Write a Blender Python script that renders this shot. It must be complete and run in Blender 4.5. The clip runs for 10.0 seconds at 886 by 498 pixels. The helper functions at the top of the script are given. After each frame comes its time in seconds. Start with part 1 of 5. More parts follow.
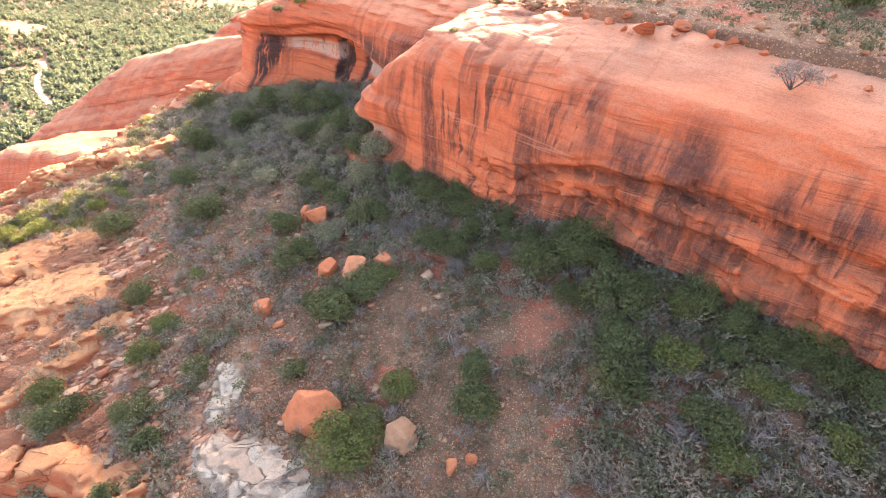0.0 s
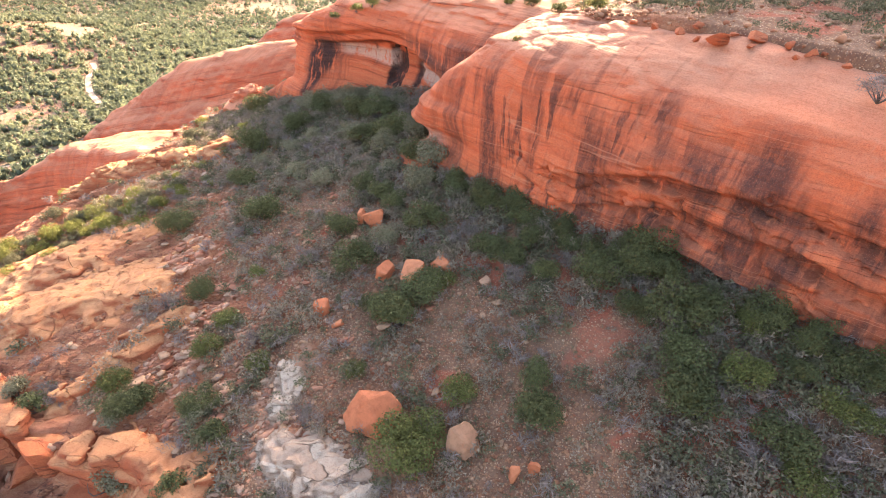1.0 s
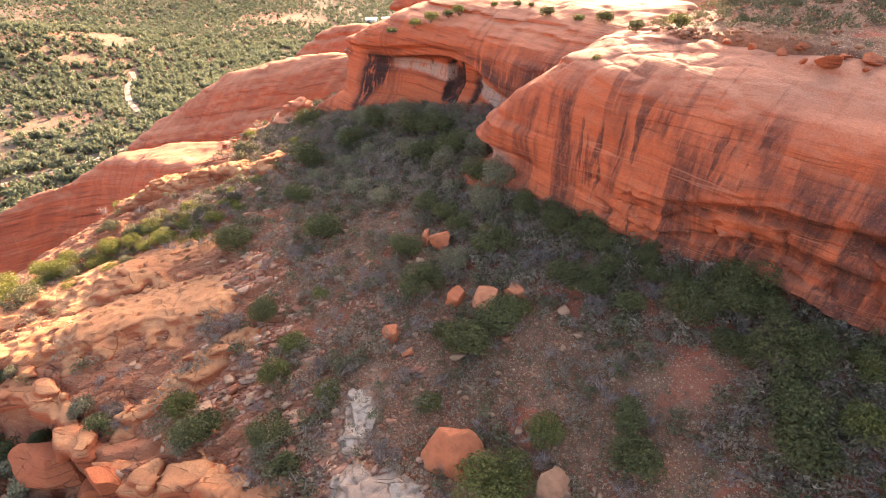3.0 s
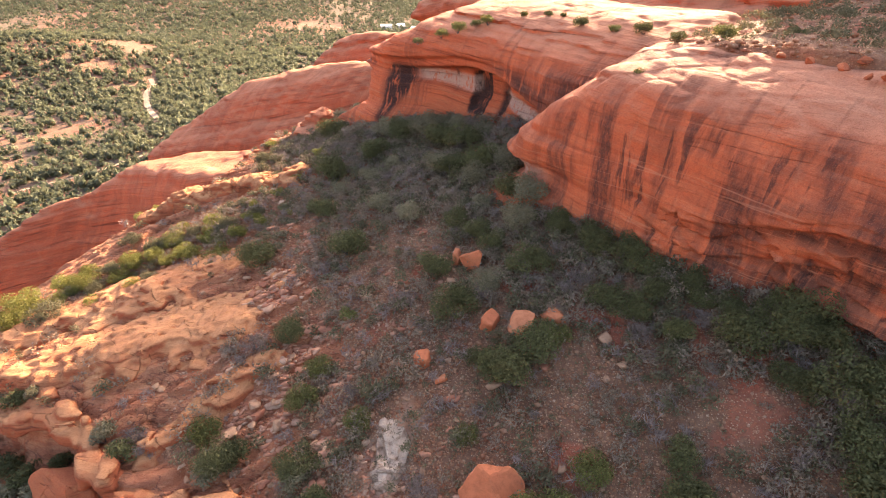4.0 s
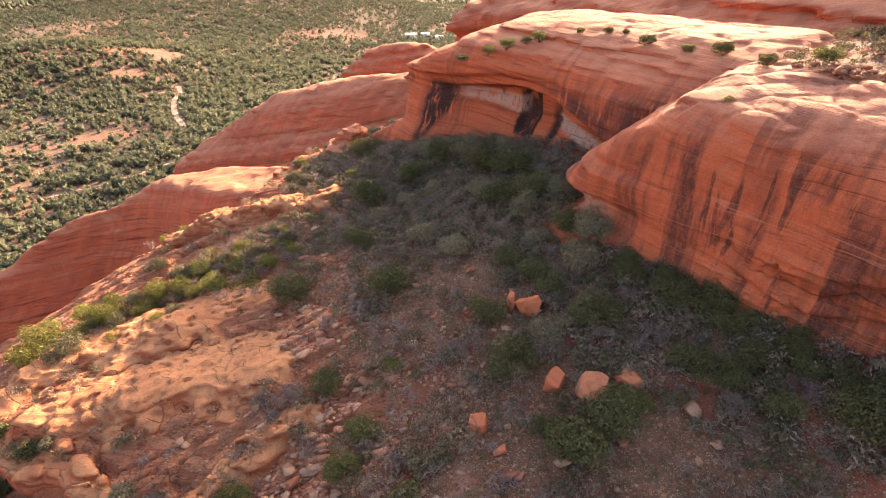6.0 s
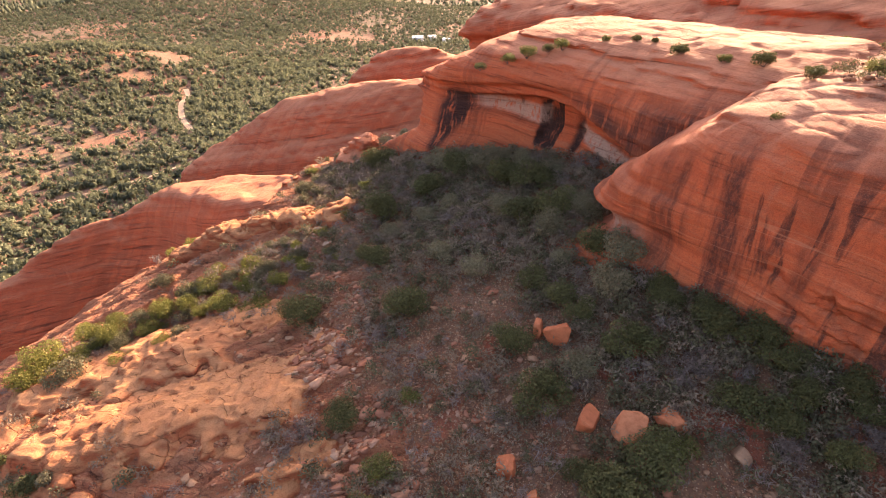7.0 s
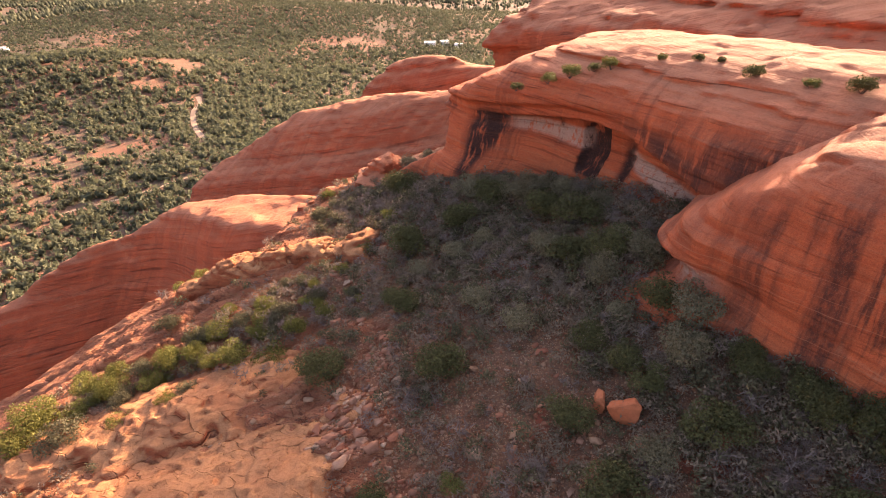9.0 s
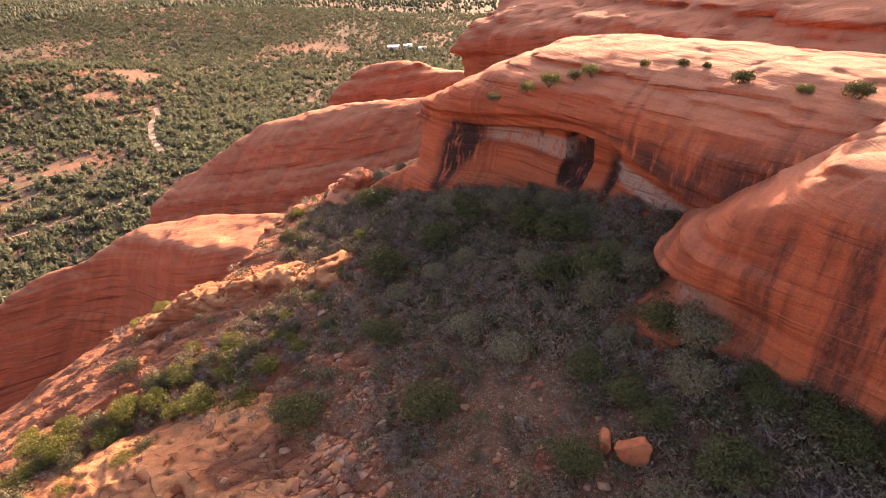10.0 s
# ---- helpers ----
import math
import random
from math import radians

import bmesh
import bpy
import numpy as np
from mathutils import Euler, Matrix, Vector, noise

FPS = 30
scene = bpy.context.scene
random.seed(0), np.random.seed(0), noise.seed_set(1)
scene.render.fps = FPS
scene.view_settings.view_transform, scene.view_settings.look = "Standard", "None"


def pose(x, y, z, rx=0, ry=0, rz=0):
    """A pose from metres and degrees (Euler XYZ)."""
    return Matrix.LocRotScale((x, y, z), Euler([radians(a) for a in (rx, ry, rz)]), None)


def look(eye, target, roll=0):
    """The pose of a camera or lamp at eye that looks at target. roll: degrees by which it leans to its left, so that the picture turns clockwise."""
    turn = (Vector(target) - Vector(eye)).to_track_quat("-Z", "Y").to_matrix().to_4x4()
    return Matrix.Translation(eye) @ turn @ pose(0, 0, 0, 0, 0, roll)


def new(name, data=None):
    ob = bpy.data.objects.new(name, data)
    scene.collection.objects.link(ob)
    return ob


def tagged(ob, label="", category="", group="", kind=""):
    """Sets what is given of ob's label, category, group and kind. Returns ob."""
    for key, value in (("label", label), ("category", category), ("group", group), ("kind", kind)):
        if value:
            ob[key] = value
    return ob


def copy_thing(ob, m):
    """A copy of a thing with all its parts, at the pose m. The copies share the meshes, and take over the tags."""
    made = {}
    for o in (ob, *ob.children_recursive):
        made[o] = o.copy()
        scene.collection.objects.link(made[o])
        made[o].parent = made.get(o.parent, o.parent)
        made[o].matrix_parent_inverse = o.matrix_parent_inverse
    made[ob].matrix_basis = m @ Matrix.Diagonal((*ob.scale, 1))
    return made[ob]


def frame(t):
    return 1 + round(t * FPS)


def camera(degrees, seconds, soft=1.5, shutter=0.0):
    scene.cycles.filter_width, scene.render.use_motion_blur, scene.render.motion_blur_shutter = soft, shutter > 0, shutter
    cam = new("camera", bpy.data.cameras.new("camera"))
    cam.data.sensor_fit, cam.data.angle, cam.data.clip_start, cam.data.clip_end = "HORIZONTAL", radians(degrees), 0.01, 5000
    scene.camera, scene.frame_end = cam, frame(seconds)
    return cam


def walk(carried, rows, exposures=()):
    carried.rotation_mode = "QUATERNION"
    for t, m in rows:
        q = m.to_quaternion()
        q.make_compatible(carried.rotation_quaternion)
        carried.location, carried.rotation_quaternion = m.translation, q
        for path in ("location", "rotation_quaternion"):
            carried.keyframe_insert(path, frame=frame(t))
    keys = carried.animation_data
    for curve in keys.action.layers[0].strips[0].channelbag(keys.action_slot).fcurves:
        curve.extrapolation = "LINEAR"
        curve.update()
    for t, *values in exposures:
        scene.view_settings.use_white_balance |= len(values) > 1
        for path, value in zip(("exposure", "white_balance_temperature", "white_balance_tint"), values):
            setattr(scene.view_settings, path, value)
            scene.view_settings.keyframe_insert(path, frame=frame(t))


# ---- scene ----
cam = camera(81.1, 10.0, soft=1.0)
PATH = [
    (0, (0.13, 0.434, 99.454), (0.122, 2.117, 98.373), -0.1),
    (0.5, (-1.097, 0.276, 99.468), (-1.152, 1.964, 98.397), -0.0),
    (1, (-2.285, 0.187, 99.526), (-2.392, 1.879, 98.465), -0.0),
    (1.5, (-3.398, 0.264, 99.574), (-3.53, 1.959, 98.522), -0.1),
    (2, (-4.456, 0.597, 99.618), (-4.607, 2.296, 98.574), -0.2),
    (2.5, (-5.411, 1.109, 99.65), (-5.581, 2.812, 98.615), -0.3),
    (3.8, (-7.801, 3.185, 99.947), (-8.022, 4.891, 98.927), -0.4),
    (4, (-8.135, 3.555, 99.97), (-8.368, 5.263, 98.956), -0.6),
    (4.5, (-8.967, 4.598, 100.043), (-9.224, 6.306, 99.034), -0.7),
    (5, (-9.802, 5.706, 100.067), (-10.075, 7.415, 99.065), -0.7),
    (5.5, (-10.601, 6.84, 100.117), (-10.888, 8.55, 99.12), -0.7),
    (5.7, (-10.923, 7.313, 100.131), (-11.217, 9.023, 99.137), -0.7),
    (7, (-13.03, 10.498, 100.366), (-13.353, 12.209, 99.382), -0.8),
    (7.5, (-13.838, 11.798, 100.48), (-14.17, 13.509, 99.498), -0.9),
    (8, (-14.648, 13.152, 100.613), (-14.989, 14.862, 99.635), -1.1),
    (8.5, (-15.421, 14.551, 100.715), (-15.773, 16.261, 99.739), -1.2),
    (9, (-16.177, 15.996, 100.831), (-16.538, 17.706, 99.859), -1.3),
    (9.5, (-16.863, 17.532, 100.899), (-17.216, 19.246, 99.931), -1.5),
    (10, (-17.444, 19.13, 100.985), (-17.699, 20.862, 100.018), -2.1),
]
walk(cam, [(t, look(eye, target, roll)) for t, eye, target, roll in PATH],
     exposures=[(0.0, 3.60, 6500, 8), (1.0, 3.33, 6650, 11), (2.5, 3.00, 6900, 16), (4.5, 2.64, 7050, 21), (7.0, 2.31, 7200, 25), (10.0, 2.05, 7300, 30)])

# ---- light ----
SUN_AZ, SUN_EL = 20.5, 20.8          # degrees right of +y, degrees above the horizon
world = bpy.data.worlds.new("sky")
scene.world = world
world.use_nodes = True
wn = world.node_tree
wn.nodes.clear()
w_out = wn.nodes.new("ShaderNodeOutputWorld")
w_bg = wn.nodes.new("ShaderNodeBackground")
w_sky = wn.nodes.new("ShaderNodeTexSky")
w_sky.sky_type = "NISHITA"
w_sky.sun_disc = False
w_sky.sun_elevation = radians(SUN_EL)
w_sky.sun_rotation = radians(SUN_AZ)
w_sky.air_density, w_sky.dust_density = 1.0, 4.5
w_bg.inputs["Strength"].default_value = 0.122
wn.links.new(w_sky.outputs[0], w_bg.inputs[0])
wn.links.new(w_bg.outputs[0], w_out.inputs[0])
sun = new("sun", bpy.data.lights.new("sun", "SUN"))
sun.data.energy, sun.data.angle, sun.data.color = 4.4, radians(0.6), (1.0, 0.81, 0.55)
s_el, s_az = radians(SUN_EL), radians(SUN_AZ)
to_sun = Vector((math.sin(s_az) * math.cos(s_el), math.cos(s_az) * math.cos(s_el), math.sin(s_el)))
sun.matrix_world = look((60, 150, 190), Vector((60, 150, 190)) - to_sun)

# ---- materials ----
def material(name, rough=0.9):
    m = bpy.data.materials.new(name)
    m.use_nodes = True
    nt = m.node_tree
    b = nt.nodes["Principled BSDF"]
    b.inputs["Roughness"].default_value = rough
    b.inputs["Specular IOR Level"].default_value = 0.2
    return m, nt, b


def link(nt, a, b):
    nt.links.new(a, b)


def coords(nt, scale=(1, 1, 1), turn=(0, 0, 0)):
    tc = nt.nodes.new("ShaderNodeTexCoord")
    mp = nt.nodes.new("ShaderNodeMapping")
    mp.inputs["Scale"].default_value = scale
    mp.inputs["Rotation"].default_value = [radians(a) for a in turn]
    link(nt, tc.outputs["Object"], mp.inputs[0])
    return mp.outputs[0]


def noise_tex(nt, vec, scale, detail=5, rough=0.6, distort=0.0):
    n = nt.nodes.new("ShaderNodeTexNoise")
    n.inputs["Scale"].default_value = scale
    n.inputs["Detail"].default_value = detail
    n.inputs["Roughness"].default_value = rough
    n.inputs["Distortion"].default_value = distort
    if vec is not None:
        link(nt, vec, n.inputs["Vector"])
    return n.outputs["Fac"]


def ramp(nt, fac, *stops):
    r = nt.nodes.new("ShaderNodeValToRGB")
    els = r.color_ramp.elements
    while len(els) < len(stops):
        els.new(0.5)
    for e, (p, c) in zip(els, stops):
        e.position = p
        e.color = (*c, 1) if len(c) == 3 else c
    link(nt, fac, r.inputs[0])
    return r.outputs[0]


def level(nt, fac, lo, hi, a=0.0, b=1.0):
    n = nt.nodes.new("ShaderNodeMapRange")
    n.inputs["From Min"].default_value, n.inputs["From Max"].default_value = lo, hi
    n.inputs["To Min"].default_value, n.inputs["To Max"].default_value = a, b
    n.interpolation_type = "SMOOTHSTEP"
    link(nt, fac, n.inputs["Value"])
    return n.outputs[0]


def mix(nt, fac, a, b, how="MIX"):
    n = nt.nodes.new("ShaderNodeMix")
    n.data_type, n.blend_type = "RGBA", how
    for v, i in ((fac, 0), (a, 6), (b, 7)):
        if isinstance(v, (int, float)):
            n.inputs[i].default_value = v
        elif isinstance(v, tuple):
            n.inputs[i].default_value = (*v, 1)
        else:
            link(nt, v, n.inputs[i])
    return n.outputs[2]


def mult(nt, a, b, op="MULTIPLY"):
    n = nt.nodes.new("ShaderNodeMath")
    n.operation = op
    for v, i in ((a, 0), (b, 1)):
        if isinstance(v, (int, float)):
            n.inputs[i].default_value = v
        else:
            link(nt, v, n.inputs[i])
    return n.outputs[0]


def attr(nt, name):
    n = nt.nodes.new("ShaderNodeAttribute")
    n.attribute_name = name
    return n.outputs["Fac"]


def upness(nt):
    g = nt.nodes.new("ShaderNodeNewGeometry")
    s = nt.nodes.new("ShaderNodeSeparateXYZ")
    link(nt, g.outputs["Normal"], s.inputs[0])
    return s.outputs[2]


def bump(nt, b, height, dist, strength=1.0, prev=None):
    n = nt.nodes.new("ShaderNodeBump")
    n.inputs["Distance"].default_value = dist
    n.inputs["Strength"].default_value = strength
    link(nt, height, n.inputs["Height"])
    if prev is not None:
        link(nt, prev, n.inputs["Normal"])
    link(nt, n.outputs[0], b.inputs["Normal"])
    return n.outputs[0]


def thin_line(nt, fac, width):
    """1 along the middle level of a noise, fading to 0 within width: wandering thin lines."""
    return level(nt, mult(nt, mult(nt, fac, 0.5, "SUBTRACT"), 0.0, "ABSOLUTE"), 0.0, width, 1.0, 0.0)


def plates(nt, long, wide, turn, wander=0.5):
    """Broken plates of rock, long by wide metres: a height for each and the cracks between them."""
    vec = coords(nt, (1 / long, 1 / wide, 0.6 / wide), (0, 0, turn))
    nz = nt.nodes.new("ShaderNodeTexNoise")
    nz.inputs["Scale"].default_value, nz.inputs["Detail"].default_value = 1.3, 4
    link(nt, vec, nz.inputs["Vector"])
    sc = nt.nodes.new("ShaderNodeVectorMath")
    sc.operation = "SCALE"
    sc.inputs["Scale"].default_value = wander
    link(nt, nz.outputs["Color"], sc.inputs[0])
    ad = nt.nodes.new("ShaderNodeVectorMath")
    link(nt, vec, ad.inputs[0])
    link(nt, sc.outputs[0], ad.inputs[1])
    out = []
    for feature in ("F1", "DISTANCE_TO_EDGE"):
        vo = nt.nodes.new("ShaderNodeTexVoronoi")
        vo.feature = feature
        vo.inputs["Scale"].default_value = 1.0
        link(nt, ad.outputs[0], vo.inputs["Vector"])
        out.append(vo)
    sep = nt.nodes.new("ShaderNodeSeparateColor")
    link(nt, out[0].outputs["Color"], sep.inputs[0])
    return sep.outputs[0], level(nt, out[1].outputs["Distance"], 0.0, 0.022, 1.0, 0.0)


def bed_coords(nt, lean, spread=0.02):
    """Coordinates across tilted beds: lean is how much the beds rise along x and y."""
    tc = nt.nodes.new("ShaderNodeTexCoord")
    out = nt.nodes.new("ShaderNodeCombineXYZ")
    for k, axis in enumerate(((spread, 0, 0), (0, spread, 0), (lean[0], lean[1], 1))):
        d = nt.nodes.new("ShaderNodeVectorMath")
        d.operation = "DOT_PRODUCT"
        d.inputs[1].default_value = axis
        link(nt, tc.outputs["Object"], d.inputs[0])
        link(nt, d.outputs["Value"], out.inputs[k])
    return out.outputs[0]


def face_coords(nt, along_face, into_face, upward):
    """Coordinates that follow the long cliffs: along the strike, into the rock and up, each with its own scale."""
    tc = nt.nodes.new("ShaderNodeTexCoord")
    out = nt.nodes.new("ShaderNodeCombineXYZ")
    for k, (axis, scale) in enumerate((((0.731, -0.683, 0), along_face), ((0.683, 0.731, 0), into_face), ((0, 0, 1), upward))):
        d = nt.nodes.new("ShaderNodeVectorMath")
        d.operation = "DOT_PRODUCT"
        d.inputs[1].default_value = [scale * v for v in axis]
        link(nt, tc.outputs["Object"], d.inputs[0])
        link(nt, d.outputs["Value"], out.inputs[k])
    return out.outputs[0]


def sandstone(name, tones, varnish=0.0, dip=(5, -4, 0), fine=1.0, broken=0.0, joints=1.0, veins=0.45, lean=(0.07, -0.065), beds=0.4, bed_size=1.0):
    """Bedded red sandstone: tones are (deep, middle, pale top); varnish: how strong its dark water streaks are."""
    m, nt, b = material(name, 0.92)
    bed = bed_coords(nt, lean, 0.014)
    strata = noise_tex(nt, bed, 1.7 * fine, 9, 0.72, 0.12)
    wide = noise_tex(nt, coords(nt), 0.16, 4, 0.6, 0.3)
    grain = noise_tex(nt, coords(nt), 5.0, 6, 0.7)
    col = ramp(nt, strata, (0.30, tones[0]), (0.55, tones[1]), (0.72, tuple(0.5 * (p + q) for p, q in zip(tones[1], tones[2]))))
    col = mix(nt, level(nt, wide, 0.3, 0.7, 0.15, 0.6), col, tones[1])
    layer = noise_tex(nt, bed_coords(nt, lean, 0.035), 2.6 / bed_size, 3, 0.6, 0.35)
    thin_bed = mult(nt, level(nt, layer, 0.44, 0.36), level(nt, noise_tex(nt, coords(nt), 0.12, 3), 0.38, 0.55))
    col = mix(nt, mult(nt, thin_bed, beds), col, tuple(0.42 * v for v in tones[0]))
    col = mix(nt, mult(nt, level(nt, layer, 0.58, 0.68), 0.6 * beds), col, tones[2])
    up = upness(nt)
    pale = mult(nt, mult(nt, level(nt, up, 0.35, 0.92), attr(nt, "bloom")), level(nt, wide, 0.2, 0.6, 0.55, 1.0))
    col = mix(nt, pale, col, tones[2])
    if varnish:
        steep = level(nt, up, 0.995, 0.86)
        thin = level(nt, noise_tex(nt, face_coords(nt, 0.62, 0.02, 0.025), 1.0, 3, 0.55, 0.3), 0.54, 0.62)
        thin = mult(nt, thin, level(nt, noise_tex(nt, face_coords(nt, 0.16, 0.02, 0.05), 1.0, 2), 0.40, 0.56))
        broad = level(nt, noise_tex(nt, face_coords(nt, 0.34, 0.02, 0.05), 1.0, 4, 0.62, 0.5), 0.43, 0.56)
        broad = mult(nt, broad, level(nt, noise_tex(nt, face_coords(nt, 2.4, 0.1, 0.12), 1.0, 4, 0.65), 0.34, 0.56, 0.62, 1.0))
        tail = level(nt, noise_tex(nt, face_coords(nt, 0.75, 0.05, 0.13), 1.0, 4, 0.6, 0.4), 0.54, 0.62)
        s = mult(nt, mult(nt, mult(nt, thin, 0.62), attr(nt, "stain")), mult(nt, mult(nt, broad, tail, "MAXIMUM"), attr(nt, "band")), "MAXIMUM")
        s = mult(nt, s, level(nt, noise_tex(nt, coords(nt, (1, 1, 0.5)), 3.5, 6, 0.75), 0.3, 0.6, 0.55, 1.0))
        col = mix(nt, mult(nt, mult(nt, s, steep), varnish), col, (0.062, 0.030, 0.024))
        # dark marks per vertex: rock varnish, and shade painted into recesses
        col = mix(nt, mult(nt, attr(nt, "varnish_shade"), level(nt, noise_tex(nt, face_coords(nt, 1.6, 0.4, 0.35), 1.0, 5, 0.65), 0.36, 0.50)), col, (0.030, 0.020, 0.018))
        pale_s = noise_tex(nt, coords(nt, (1.4, 1.4, 0.12)), 0.9, 4, 0.6)
        col = mix(nt, mult(nt, level(nt, pale_s, 0.58, 0.75), mult(nt, steep, 0.35)), col, tones[2])
        lime = mult(nt, attr(nt, "lime"), level(nt, noise_tex(nt, coords(nt, (1.6, 1.6, 0.7)), 1.1, 7, 0.75), 0.36, 0.5))
        col = mix(nt, mult(nt, lime, 0.95), col, (0.50, 0.34, 0.26))
    col = mix(nt, level(nt, grain, 0.35, 0.75, 0.0, 0.3), col, (0.16, 0.055, 0.032))
    speck = noise_tex(nt, coords(nt, (1, 1, 1.6)), 14.0, 3, 0.7)
    col = mix(nt, level(nt, speck, 0.48, 0.68, 0.0, 0.4), col, tuple(0.4 * v for v in tones[0]))
    col = mix(nt, level(nt, speck, 0.46, 0.30, 0.0, 0.3), col, tones[2])
    joint = mult(nt, thin_line(nt, noise_tex(nt, coords(nt, (0.02, 0.02, 1.0), dip), 1.1, 3, 0.5, 0.1), 0.013), mult(nt, level(nt, noise_tex(nt, coords(nt), 0.2, 2), 0.4, 0.6), level(nt, up, 0.92, 0.65)))
    fine_j = mult(nt, thin_line(nt, noise_tex(nt, coords(nt, (0.03, 0.03, 1.0), (dip[0] - 2, dip[1] + 2, 0)), 2.3, 3, 0.5, 0.15), 0.012), mult(nt, level(nt, noise_tex(nt, coords(nt), 0.33, 3), 0.42, 0.58), level(nt, up, 0.95, 0.7)))
    joint = mult(nt, mult(nt, joint, mult(nt, fine_j, 0.5), "MAXIMUM"), joints)
    vein = mult(nt, thin_line(nt, noise_tex(nt, coords(nt, (0.015, 0.015, 0.8), (dip[0] + 4, dip[1] - 3, 0)), 0.8, 2, 0.4, 0.1), 0.006), level(nt, up, 0.6, 0.3))
    col = mix(nt, mult(nt, joint, 0.6), col, (0.10, 0.035, 0.024))
    col = mix(nt, mult(nt, vein, veins), col, tones[2])
    if broken:
        (p1, c1), (p2, c2) = plates(nt, 3.6, 1.5, -36), plates(nt, 1.1, 0.45, -36)
        patchy = level(nt, noise_tex(nt, coords(nt), 0.35, 3), 0.48, 0.62)
        c1 = mult(nt, c1, level(nt, noise_tex(nt, coords(nt), 0.5, 3), 0.45, 0.6))
        c2 = mult(nt, c2, patchy)
        col = mix(nt, mult(nt, level(nt, p1, 0.0, 1.0, 0.0, 0.35), broken), col, tones[0])
        col = mix(nt, mult(nt, mult(nt, c1, c2, "MAXIMUM"), 0.3 * broken), col, (0.10, 0.04, 0.026))
    link(nt, col, b.inputs["Base Color"])
    h1 = bump(nt, b, strata, 0.22, 0.8)
    h1 = bump(nt, b, layer, 0.35 * beds * bed_size, 0.9, h1)
    if broken:
        h1 = bump(nt, b, mult(nt, p1, c1, "SUBTRACT"), 0.20 * broken, 0.8, h1)
        h1 = bump(nt, b, mult(nt, mult(nt, p2, c2, "SUBTRACT"), patchy), 0.09 * broken, 0.8, h1)
    h2 = bump(nt, b, noise_tex(nt, coords(nt, (1, 1, 1.6)), 1.3, 9, 0.68), 0.16, 0.8, h1)
    h3 = bump(nt, b, mult(nt, joint, -1.0), 0.15, 0.9, h2)
    return m


RED = ((0.45, 0.086, 0.034), (0.59, 0.140, 0.054), (0.51, 0.215, 0.122))
MAT_CLIFF = sandstone("streaked_sandstone", RED, varnish=0.9, joints=0.35, beds=0.3)
MAT_ALCOVE = sandstone("banded_sandstone", ((0.40, 0.074, 0.029), (0.61, 0.142, 0.054), (0.54, 0.215, 0.115)), varnish=0.9, fine=1.6, joints=0.8, veins=0.1, lean=(0.05, -0.03), beds=0.6)
MAT_FIN = sandstone("bedded_sandstone", ((0.33, 0.066, 0.029), (0.51, 0.122, 0.050), (0.52, 0.200, 0.104)), varnish=0.5, joints=0.6, veins=0.1, lean=(-0.22, 0.05), beds=0.8, bed_size=1.8)

MAT_LEDGE = sandstone("ledge_sandstone", ((0.30, 0.066, 0.027), (0.43, 0.122, 0.049), (0.53, 0.245, 0.108)), varnish=0.2, broken=1.0, veins=0.2, lean=(-0.10, 0.03), beds=0.15, bed_size=0.5)

MAT_PALEROCK = sandstone("pale_weathered_rock", ((0.31, 0.17, 0.105), (0.40, 0.262, 0.178), (0.47, 0.35, 0.255)), dip=(20, 12, 0), broken=1.6)


